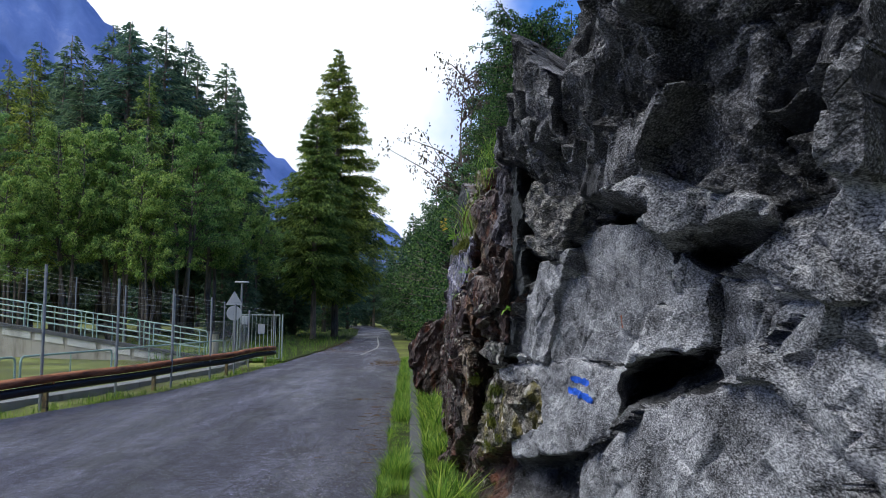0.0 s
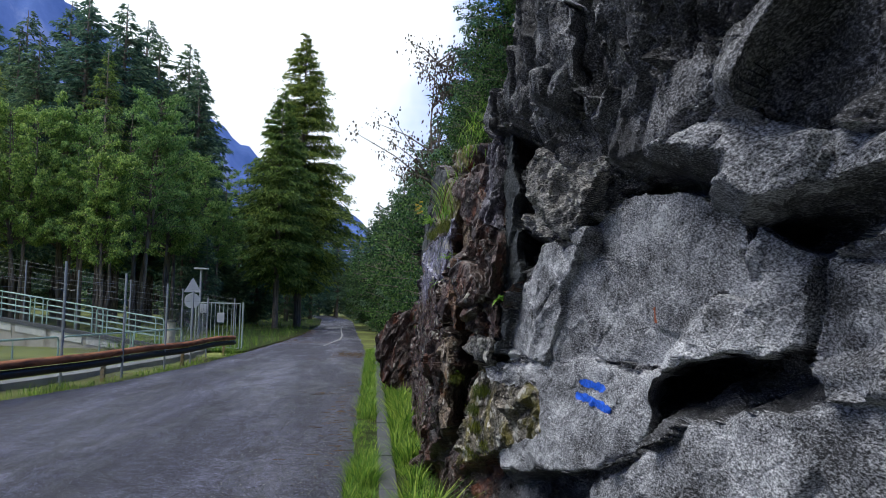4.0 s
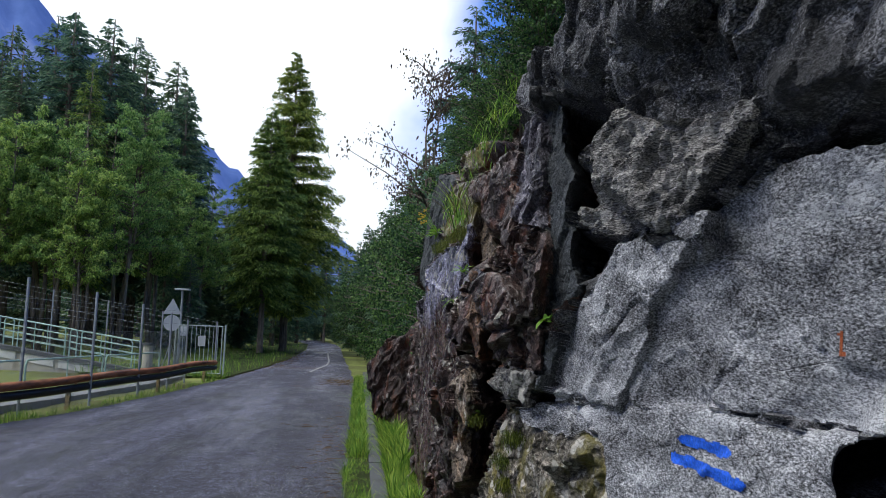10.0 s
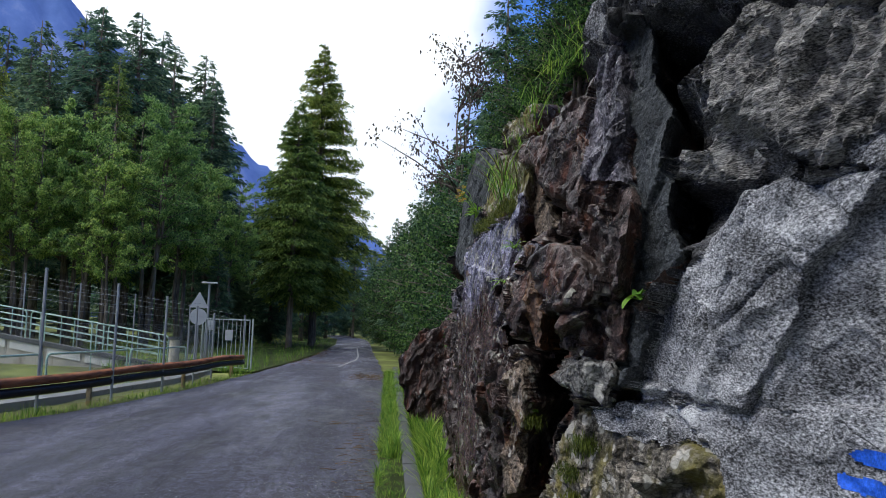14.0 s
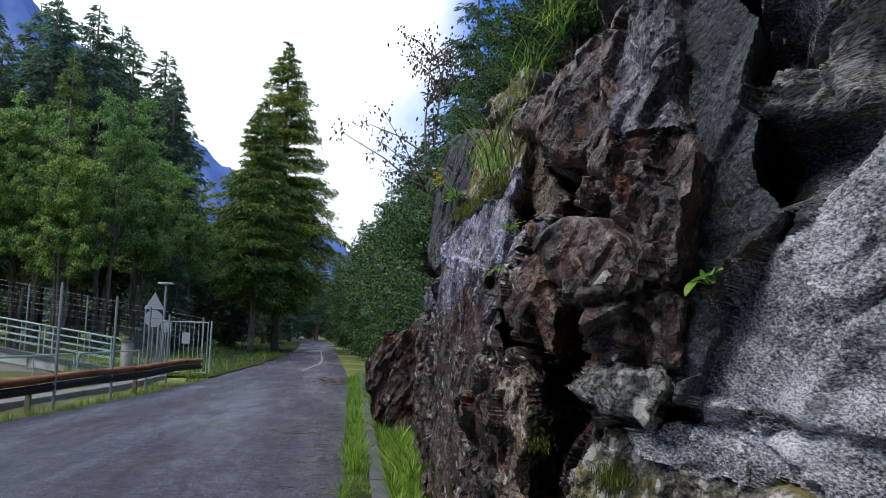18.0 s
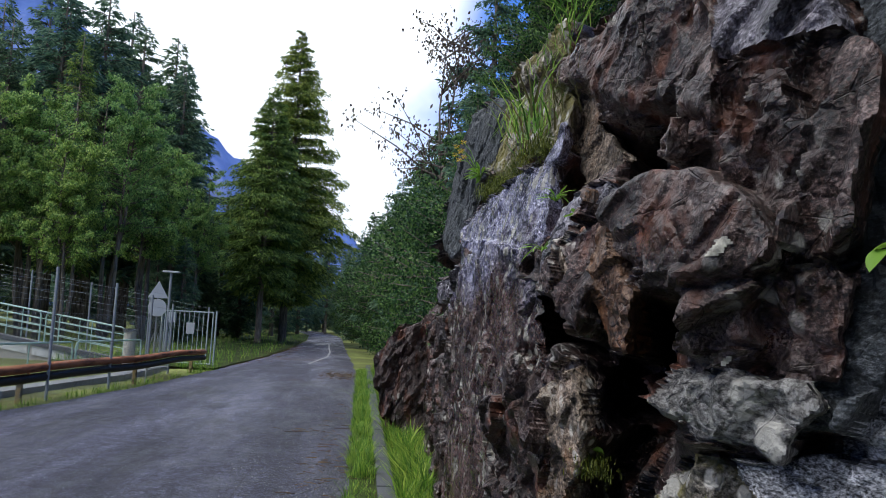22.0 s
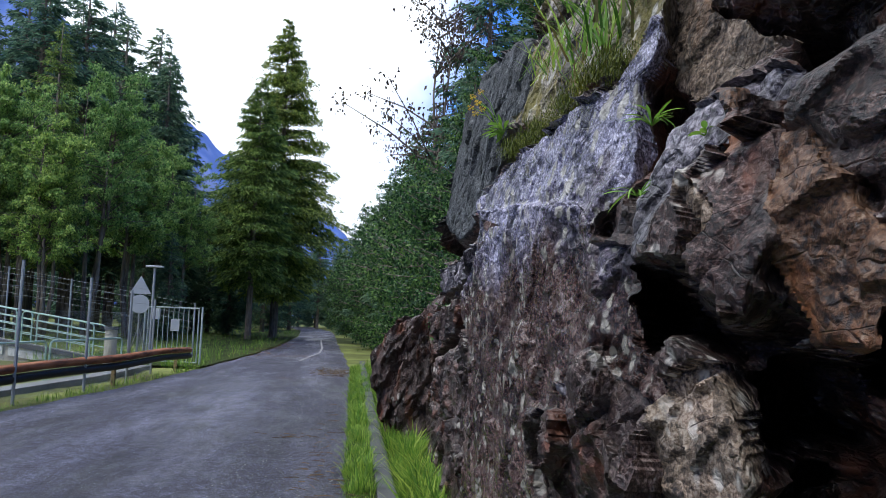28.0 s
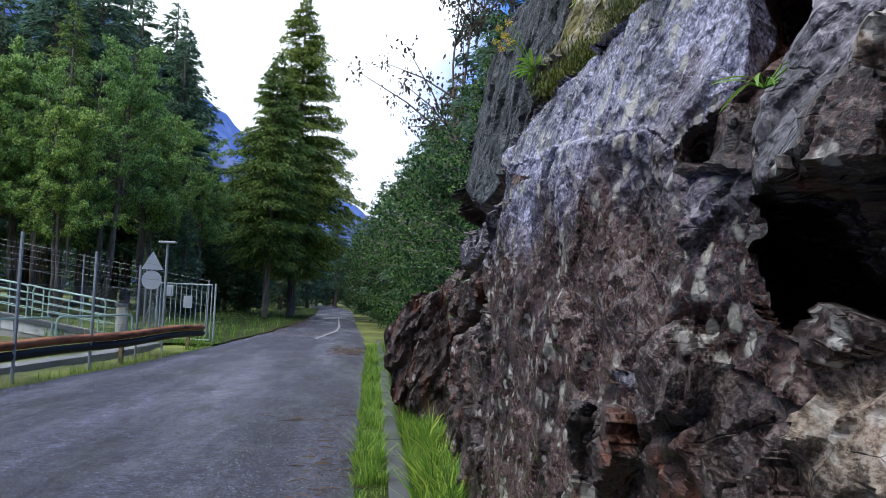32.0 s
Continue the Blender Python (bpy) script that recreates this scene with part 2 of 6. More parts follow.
def asphalt():
    m = Mat("asphalt", 0.75, 0.45)
    worn = m.noise(0.5, 7, 0.65, m.stretched((1.8, 0.16, 1)))
    c = m.ramp(worn, ((0.32, (0.013, 0.013, 0.02)), (0.5, (0.034, 0.034, 0.05)), (0.68, (0.085, 0.085, 0.112))))
    grit, coarse, clump = m.noise(110, 3, 0.8), m.noise(34, 5, 0.85), m.noise(7, 6, 0.75)
    c = m.mix(1.0, c, m.ramp(grit, ((0.4, (0.2, 0.2, 0.21)), (0.5, (1, 1, 1)), (0.6, (3.2, 3.2, 3.3)))), "MULTIPLY")
    c = m.mix(1.0, c, m.ramp(coarse, ((0.38, (0.25, 0.25, 0.25)), (0.5, (1, 1, 1)), (0.62, (2.6, 2.6, 2.7)))), "MULTIPLY")
    c = m.mix(1.0, c, m.ramp(clump, ((0.36, (0.55, 0.55, 0.55)), (0.5, (1, 1, 1)), (0.64, (1.6, 1.6, 1.65)))), "MULTIPLY")
    stones = m.math("MAXIMUM", m.span(m.cells(44), 0.24, 0.14, 0, 0.9), m.span(m.cells(16), 0.15, 0.1, 0, 0.9))
    loose = m.span(m.noise(0.8, 5, 0.7), 0.43, 0.56)
    c = m.mix(m.math("MULTIPLY", stones, loose), c, (0.3, 0.3, 0.33))
    patch_dark = m.span(m.noise(0.7, 8, 0.72, m.stretched((1.6, 0.5, 1))), 0.55, 0.6, 0, 0.65)
    c = m.mix(patch_dark, c, (0.02, 0.02, 0.025))
    crack = m.cells(0.8, m.stretched((1, 0.6, 1)), "Distance", "DISTANCE_TO_EDGE")
    line = m.span(m.math("ADD", crack, m.math("MULTIPLY", m.noise(5, 4), 0.03)), 0.024, 0.016, 0, 0.6)
    c = m.mix(line, c, (0.012, 0.012, 0.014))
    needles = m.span(m.noise(0.16, 6, 0.7), 0.58, 0.68, 0, 0.45)
    c = m.mix(needles, c, (0.13, 0.075, 0.05))
    wet = m.span(m.noise(0.35, 6, 0.7, m.stretched((1.5, 0.4, 1))), 0.46, 0.6)
    m.colour(c).gloss(m.span(wet, 0, 1, 0.72, 0.4))
    return m.bump(m.math("ADD", m.math("ADD", grit, coarse), m.noise(8, 4)), 0.012).m


def turf():
    m = Mat("turf", 0.95, 0.1)
    c = m.ramp(m.noise(0.6, 7, 0.65), ((0.3, (0.03, 0.028, 0.016)), (0.48, (0.05, 0.075, 0.02)), (0.7, (0.12, 0.17, 0.035))))
    c = m.mix(m.span(m.noise(14, 5), 0.35, 0.7), c, (0.04, 0.05, 0.018))
    return m.colour(c).bump(m.noise(30, 6, 0.7), 0.05).m


def forest_floor():
    m = Mat("forest_floor", 0.95, 0.1)
    c = m.ramp(m.noise(0.25, 7, 0.65), ((0.32, (0.08, 0.07, 0.04)), (0.5, (0.16, 0.185, 0.06)), (0.68, (0.3, 0.33, 0.1))))
    return m.colour(c).bump(m.noise(10, 6, 0.7), 0.06).m


def concrete(name, c, stain=(0.06, 0.06, 0.05)):
    m = Mat(name, 0.85, 0.25)
    base = m.mix(m.noise(5, 6), tuple(v * 0.75 for v in c), c)
    f = m.span(m.noise(1.5, 7, 0.7, m.stretched((1, 1, 0.35))), 0.5, 0.68, 0, 0.7)
    return m.colour(m.mix(f, base, stain)).bump(m.noise(50, 5), 0.006).m


def bark():
    m = Mat("bark", 0.9, 0.15)
    g = m.noise(5, 7, 0.7, m.stretched((2, 2, 0.3)))
    return m.colour(m.ramp(g, ((0.3, (0.045, 0.037, 0.032)), (0.55, (0.19, 0.16, 0.138)), (0.8, (0.38, 0.33, 0.29))))).bump(g, 0.03).m


def rusty():
    m = Mat("rusty_steel", 0.75, 0.4, 0.3)
    g = m.noise(2.2, 7, 0.65, m.stretched((1, 0.4, 3)))
    c = m.ramp(g, ((0.26, (0.04, 0.018, 0.012)), (0.4, (0.17, 0.06, 0.028)), (0.54, (0.42, 0.15, 0.06)), (0.74, (0.52, 0.25, 0.13))))
    return m.colour(c).bump(m.noise(60, 5), 0.004).m


def painted_haze_mountain():
    m = Mat("far_mountain_glow", 1.0, 0.0)
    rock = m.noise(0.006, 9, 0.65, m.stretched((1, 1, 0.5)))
    # blue distance haze is put into the colour, which also glows of itself
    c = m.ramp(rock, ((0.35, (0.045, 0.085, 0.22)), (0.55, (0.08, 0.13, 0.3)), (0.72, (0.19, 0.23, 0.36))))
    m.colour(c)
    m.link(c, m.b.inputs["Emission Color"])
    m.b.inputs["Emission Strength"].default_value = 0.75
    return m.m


ASPHALT, TURF, FLOOR, BARK, RUST = asphalt(), turf(), forest_floor(), bark(), rusty()
GRANITE = rock("grey_granite", ((0.011, 0.011, 0.0129), (0.184, 0.187, 0.196), (0.386, 0.391, 0.409), (0.782, 0.787, 0.8)), 95, (1, 1, 1.25), (20, 30, 0), blots=0.63, relief=0.008, cracks=0.3, chipped=0.12)
# Weathered upper granite; the overhang's shade is also put into its darker tones.
WEATHERED_SHADED = rock("weathered_shaded_granite", ((0.0068, 0.0068, 0.00765), (0.051, 0.051, 0.0544), (0.136, 0.136, 0.143), (0.425, 0.425, 0.442)), 90, (1, 1, 1.3), (20, 30, 0), blots=0.52, blot=(0.012, 0.012, 0.013), relief=0.02, cracks=0.45, chipped=0.3)
STRIATED = rock("striated_granite", ((0.02, 0.02, 0.02), (0.2, 0.19, 0.175), (0.42, 0.4, 0.37), (0.65, 0.63, 0.59)), 60, (1.2, 0.5, 3.2), (40, 10, 0), blots=0.66, relief=0.03, chipped=0.4)
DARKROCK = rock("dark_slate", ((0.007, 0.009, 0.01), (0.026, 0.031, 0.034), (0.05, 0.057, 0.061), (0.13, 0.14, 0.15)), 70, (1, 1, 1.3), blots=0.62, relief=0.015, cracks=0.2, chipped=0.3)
SCHIST = rock("brown_schist", ((0.0032, 0.0024, 0.002), (0.0272, 0.0144, 0.0112), (0.072, 0.04, 0.032), (0.192, 0.148, 0.132)), 85, (1.1, 1.1, 1.0), (10, 14, 0), spots=0.3, stains=0.53, stain=(0.13, 0.045, 0.022), gloss=(0.22, 0.6), relief=0.02, chips=1.0, chipped=0.4, shine=0.5)
# Wet brown schist; higher up, the sky's bluish sheen is put into the colour.
WETSLAB_SHEEN = rock("wet_schist_painted_sheen", ((0.005, 0.003, 0.003), (0.045, 0.019, 0.014), (0.1, 0.049, 0.038), (0.18, 0.13, 0.11)), 70, (1.1, 1.1, 0.85), (4, 16, 0), blots=0.62, spots=0.7, spot=(0.42, 0.4, 0.34), gloss=(0.12, 0.36), relief=0.02, cracks=0.3, chipped=0.35, shine=0.55,
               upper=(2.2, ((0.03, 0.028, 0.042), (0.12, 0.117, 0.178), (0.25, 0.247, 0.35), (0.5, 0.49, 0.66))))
VIOLETROCK = rock("violet_schist", ((0.0255, 0.0221, 0.0281), (0.0935, 0.085, 0.104), (0.178, 0.166, 0.191), (0.34, 0.327, 0.365)), 60, (1.1, 1.1, 0.9), stains=0.66, gloss=(0.3, 0.6), chips=1.0, relief=0.02, chipped=0.4)
PALEROCK = rock("lichened_rock", ((0.018, 0.018, 0.018), (0.108, 0.099, 0.0918), (0.207, 0.198, 0.18), (0.378, 0.369, 0.342)), 50, spots=0.9, blots=0.64, relief=0.02, chipped=0.4)
LICHENROCK = rock("mossy_schist", ((0.03, 0.027, 0.021), (0.12, 0.105, 0.083), (0.21, 0.188, 0.15), (0.39, 0.36, 0.3)), 46, spots=0.95, stain=(0.15, 0.13, 0.018), stains=0.47, chips=1.0, relief=0.02, chipped=0.4)
TANROCK = rock("tan_schist", ((0.024, 0.0176, 0.0128), (0.104, 0.076, 0.0528), (0.208, 0.152, 0.104), (0.336, 0.28, 0.216)), 56, (1.1, 1.1, 0.9), spots=0.4, stain=(0.2, 0.1, 0.04), stains=0.58, chips=1.0, relief=0.02, chipped=0.4)
RUSTROCK = rock("rust_stained_rock", ((0.0156, 0.0096, 0.0078), (0.078, 0.039, 0.0204), (0.148, 0.0702, 0.033), (0.234, 0.156, 0.101)), 56, (1.1, 1.1, 0.85), stain=(0.28, 0.1, 0.03), stains=0.5, gloss=(0.35, 0.65), relief=0.02, chipped=0.4)
CONCRETE = concrete("pale_concrete", (0.5, 0.47, 0.4), (0.14, 0.12, 0.08))
STONE_EDGE = concrete("weathered_stone_edge", (0.3, 0.3, 0.3), (0.08, 0.085, 0.07))
KERB_PALE = concrete("pale_filler", (0.45, 0.45, 0.45))
KERB = concrete("kerb_concrete", (0.11, 0.115, 0.12), (0.045, 0.05, 0.03))
GREEN_PAINT = painted("pale_green_paint", (0.36, 0.52, 0.44), 0.5, 0.0, (0.2, 0.15, 0.1), 0.62)
PALE_ZINC = painted("pale_coated_steel", (0.4, 0.47, 0.45), 0.5, 0.2, (0.25, 0.24, 0.23), 0.62)
ZINC = painted("galvanised_steel", (0.38, 0.4, 0.42), 0.45, 0.6, (0.25, 0.24, 0.23), 0.6)
OLD_YELLOW = painted("old_yellow_paint", (0.3, 0.22, 0.1), 0.7, 0.0, (0.03, 0.025, 0.02), 0.5)
DARK_RUST = painted("tarred_steel", (0.025, 0.018, 0.016), 0.55, 0.2, (0.1, 0.04, 0.025), 0.58)
DARK_STEEL = painted("dark_steel", (0.03, 0.03, 0.035), 0.5, 0.4)
SIGN_BACK = painted("sign_aluminium", (0.5, 0.52, 0.54), 0.4, 0.5, (0.3, 0.3, 0.3), 0.65)
SPRUCE = leafy("spruce_needles", (0.055, 0.095, 0.03), (0.18, 0.25, 0.065), (0.43, 0.5, 0.13), 0.5)
DARK_SPRUCE = leafy("dark_spruce_needles", (0.05, 0.1, 0.085), (0.12, 0.2, 0.145), (0.25, 0.35, 0.22), 0.55)
LEAF = leafy("broad_leaves", (0.08, 0.16, 0.06), (0.25, 0.4, 0.14), (0.48, 0.6, 0.22), 0.55)
HAZEL = leafy("hazel_leaves", (0.01, 0.033, 0.016), (0.04, 0.098, 0.038), (0.16, 0.27, 0.08), 0.38)
DARK_LEAF = leafy("dark_reddish_leaves", (0.04, 0.025, 0.03), (0.09, 0.06, 0.06), (0.13, 0.11, 0.07))
GRASS = leafy("grass_blades", (0.045, 0.11, 0.02), (0.15, 0.31, 0.05), (0.42, 0.54, 0.12), 0.5)
MOUNTAIN = painted_haze_mountain()


# ---- shapes ----
def mesh_of(name, verts, faces, mat, smooth=False):
    me = bpy.data.meshes.new(name)
    me.from_pydata([tuple(v) for v in verts], [], faces)
    me.materials.append(mat)
    if smooth:
        me.shade_smooth()
    me.update()
    return me


def quick(name, verts, faces, mat, smooth=False):
    """A large mesh from numpy arrays; faces all of one size."""
    verts, faces = np.asarray(verts, np.float32), np.asarray(faces, np.int32)
    k = faces.shape[1]
    me = bpy.data.meshes.new(name)
    me.vertices.add(len(verts))
    me.vertices.foreach_set("co", verts.ravel())
    me.loops.add(faces.size)
    me.loops.foreach_set("vertex_index", faces.ravel())
    me.polygons.add(len(faces))
    me.polygons.foreach_set("loop_start", np.arange(0, faces.size, k, dtype=np.int32))
    me.materials.append(mat)
    me.update(calc_edges=True)
    me.validate()
    if smooth:
        me.shade_smooth()
    return me


def bm_mesh(name, bm, mat, smooth=False):
    me = bpy.data.meshes.new(name)
    bm.normal_update()
    bm.to_mesh(me)
    bm.free()
    me.materials.append(mat)
    if smooth:
        me.shade_smooth()
    return me


def part(name, bm, mat, parent, label="", smooth=False):
    """One mesh object under a thing or a part."""
    ob = new(name, bm_mesh(name, bm, mat, smooth) if isinstance(bm, bmesh.types.BMesh) else bm)
    ob.parent = parent
    return tagged(ob, label) if label else ob


def thing(name, at, label, category, group="", kind=""):
    ob = new(name)
    ob.empty_display_size = 0.1
    ob.matrix_world = at if isinstance(at, Matrix) else Matrix.Translation(at)
    return tagged(ob, label, category, group, kind)


def box(size, at=(0, 0, 0), bevel=0.01, turn=0.0):
    bm = bmesh.new()
    bmesh.ops.create_cube(bm, size=1, matrix=pose(*at, 0, 0, turn) @ Matrix.Diagonal((*size, 1)))
    if bevel:
        bmesh.ops.bevel(bm, geom=bm.edges[:], offset=bevel, segments=2, affect="EDGES", profile=0.6)
    return bm


def tube(points, radius, sides=8, bm=None):
    """A round bar along points."""
    bm = bm or bmesh.new()
    pts = [Vector(p) for p in points]
    radii = radius if isinstance(radius, (list, tuple)) else [radius] * len(pts)
    rings, side = [], None
    for i, p in enumerate(pts):
        d = (pts[min(i + 1, len(pts) - 1)] - pts[max(i - 1, 0)]).normalized()
        if side is None:
            side = d.cross(Vector((0.3, 1, 0.2))).normalized()
        side = (side - d * side.dot(d)).normalized()
        other = d.cross(side)
        rings.append([bm.verts.new(p + (side * math.cos(a) + other * math.sin(a)) * radii[i]) for a in (2 * math.pi * k / sides for k in range(sides))])
    for a, b in zip(rings, rings[1:]):
        for k in range(sides):
            bm.faces.new((a[k], a[(k + 1) % sides], b[(k + 1) % sides], b[k]))
    bm.faces.new(rings[0][::-1])
    bm.faces.new(rings[-1])
    return bm


def swept(profile, path):
    """A profile of (across, up), carried along a path of points on the plan."""
    bm, rings = bmesh.new(), []
    pts = [Vector(p) for p in path]
    for i, p in enumerate(pts):
        d = pts[min(i + 1, len(pts) - 1)] - pts[max(i - 1, 0)]
        d.z = 0
        d.normalize()
        across = Vector((d.y, -d.x, 0))
        rings.append([bm.verts.new(p + across * u + Vector((0, 0, v))) for u, v in profile])
    n = len(profile)
    for a, b in zip(rings, rings[1:]):
        for k in range(n):
            bm.faces.new((a[k], a[(k + 1) % n], b[(k + 1) % n], b[k]))
    bm.faces.new(rings[0][::-1])
    bm.faces.new(rings[-1])
    return bm


def lattice(p):
    """Smooth random values at points, one for each row."""
    i = np.floor(p).astype(np.int64)
    f = p - i
    f = f * f * f * (f * (f * 6 - 15) + 10)
    out = np.zeros(len(p))
    for dx in (0, 1):
        for dy in (0, 1):
            for dz in (0, 1):
                h = (i[:, 0] + dx) * 374761393 + (i[:, 1] + dy) * 668265263 + (i[:, 2] + dz) * 2147483647
                h = (h ^ (h >> 13)) * 1274126177 & 0x7FFFFFFF
                h = (h ^ (h >> 16)) & 0xFFFF
                w = (f[:, 0] if dx else 1 - f[:, 0]) * (f[:, 1] if dy else 1 - f[:, 1]) * (f[:, 2] if dz else 1 - f[:, 2])
                out += w * h / 32767.5
    return out - 1


def rough(p, scale, octaves=4, gain=0.5):
    p, amp, out = np.asarray(p, float) / scale, 1.0, 0
    for k in range(octaves):
        out = out + amp * lattice(p + 17.3 * k)
        p, amp = p * 2.03, amp * gain
    return out


def curve_at(y, table):
    ys, xs = zip(*table)
    return np.interp(y, ys, xs)


# ---- ground, road, verge ----
ROAD_RIGHT = ((-60, -0.08), (30, -0.1), (45, -0.55), (68, -1.35), (90, -2.0), (110, -2.9), (150, -7))
ROAD_LEFT = ((-60, -9.5), (5, -8.6), (14, -7.4), (17.2, -6.6), (20, -6.05), (24.3, -5.55), (31, -5.1), (43, -4.6), (55, -4.5), (80, -5.0), (110, -6.6), (150, -12))
ROCK_FOOT = ((-8, 1.7), (0, 1.5), (3, 1.2), (6, 0.95), (8, 0.8), (12, 0.75), (16, 0.9), (22, 1.3), (40, 1.6), (70, 1.2), (110, -0.6), (150, -4))


def height(x, y):
    """The ground's height: level road, a bank on the rock's side, gentle forest floor."""
    foot, left = curve_at(y, ROCK_FOOT), curve_at(y, ROAD_LEFT)
    up = np.clip(x - foot - 0.15, 0, None)
    bank = np.where(up < 6, up * 0.75, 4.5 + (up - 6) * 0.45)
    bank = np.minimum(bank, 60)
    out = np.clip(left - 0.4 - x, 0, None)
    wood = np.minimum(out * 0.02, 1.5) * np.clip((y - 34) / 10, 0, 1)
    return bank - 0.015 + wood


def ground():
    xs = np.concatenate([-np.geomspace(400, 12, 26), np.linspace(-11.5, 3, 59), np.geomspace(3.4, 400, 26)])
    ys = np.concatenate([-np.geomspace(400, 12, 12), np.linspace(-10, 40, 101), np.geomspace(41, 900, 40)])
    X, Y = np.meshgrid(xs, ys)
    p = np.stack([X.ravel(), Y.ravel(), 0 * X.ravel()], 1)
    road = (p[:, 0] > curve_at(p[:, 1], ROAD_LEFT) - 0.3) & (p[:, 0] < 0.7)
    p[:, 2] = height(p[:, 0], p[:, 1]) + np.where(road, 0, rough(p, 1.1, 3) * 0.045)
    nx = len(xs)
    k = (np.arange(len(ys) - 1)[:, None] * nx + np.arange(nx - 1)).ravel()
    ob = new("ground", quick("ground", p, np.stack([k, k + 1, k + nx + 1, k + nx], 1), FLOOR, True))
    tagged(ob, "grassy forest ground rising to a bank beside the road", "ground", kind="structure")


def road():
    ys = np.concatenate([np.linspace(-60, 0, 20), np.linspace(0.5, 40, 80), np.linspace(41, 150, 70)])
    cols = np.linspace(0, 1, 15)
    a, b = curve_at(ys, ROAD_LEFT), curve_at(ys, ROAD_RIGHT)
    wob = rough(np.stack([ys, ys * 0, ys * 0], 1), 0.8, 3) * 0.06
    p = np.stack([np.stack([(a - wob) + (b + wob - a + wob) * c, ys, 0.012 + 0.05 * np.sin(math.pi * c) + 0 * ys], 1) for c in cols], 1).reshape(-1, 3)
    nx = len(cols)
    k = (np.arange(len(ys) - 1)[:, None] * nx + np.arange(nx - 1)).ravel()
    ob = new("road", quick("road", p, np.stack([k, k + 1, k + nx + 1, k + nx], 1), ASPHALT, True))
    tagged(ob, "worn grey asphalt road, damp and cracked, with frayed edges", "road", kind="structure")


ground()
road()


# ---- rock wall ----
def ball(level):
    """A fine sphere of unit size: directions and triangles."""
    bm = bmesh.new()
    bmesh.ops.create_icosphere(bm, subdivisions=level, radius=1)
    d = np.array([v.co[:] for v in bm.verts])
    f = np.array([[v.index for v in g.verts] for g in bm.faces])
    bm.free()
    return d / np.linalg.norm(d, axis=1)[:, None], f


BALLS = {k: ball(k) for k in (3, 4, 5, 6)}
TURN = radians(25)
ACROSS, INWARD = np.array((math.cos(TURN), -math.sin(TURN), 0)), np.array((math.sin(TURN), math.cos(TURN), 0))
cliff = thing("rock_cliff", (1.0, 6.0, 0.0), "craggy roadside cliff of grey granite and brown schist", "cliff")


DIP = radians(57)
BEDS = np.stack([math.cos(DIP) * ACROSS + np.array((0, 0, math.sin(DIP))), -math.sin(DIP) * ACROSS + np.array((0, 0, math.cos(DIP))), INWARD])


def chance(i, k):
    """A random value from 0 to 1 for each row of whole numbers."""
    h = i[:, 0] * 374761393 + i[:, 1] * 668265263 + i[:, 2] * 1440662683 + k * 974634521
    h = (h ^ (h >> 13)) * 1274126177 & 0x7FFFFFFF
    h = (h ^ (h >> 15)) * 2246822519 & 0x7FFFFFFF
    return ((h ^ (h >> 16)) & 0xFFFF) / 65535.0


def facets(p, size, slope=0.35, step=0.2, long=2.0, groove=0.4):
    """Flat chips along the rock's beds: every point takes the height of the tilted chip that it lies on, in metres."""
    w = p / (size * np.array((long, 1.0, 1.0)))
    w = w + 0.22 * np.stack([rough(w + k, 0.9, 2) for k in (3.1, 11.7, 23.9)], 1)
    base = np.floor(w).astype(np.int64)
    best, next_best, cell, seed = np.full(len(w), 1e9), np.full(len(w), 1e9), base.copy(), w.copy()
    for dx in (-1, 0, 1):
        for dy in (-1, 0, 1):
            for dz in (-1, 0, 1):
                c = base + np.array((dx, dy, dz))
                q = c + 0.1 + 0.8 * np.stack([chance(c, k) for k in (1, 2, 3)], 1)
                d = ((w - q) ** 2).sum(1)
                m = d < best
                next_best = np.where(m, best, np.minimum(next_best, d))
                best[m], cell[m], seed[m] = d[m], c[m], q[m]
    lean = (np.stack([chance(cell, k) for k in (4, 5, 6)], 1) - 0.5) * 2 * slope
    inner = np.clip((np.sqrt(next_best) - np.sqrt(best)) / groove, 0, 1)
    return size * inner * (((w - seed) * lean).sum(1) + (chance(cell, 7) - 0.35) * 2 * step)


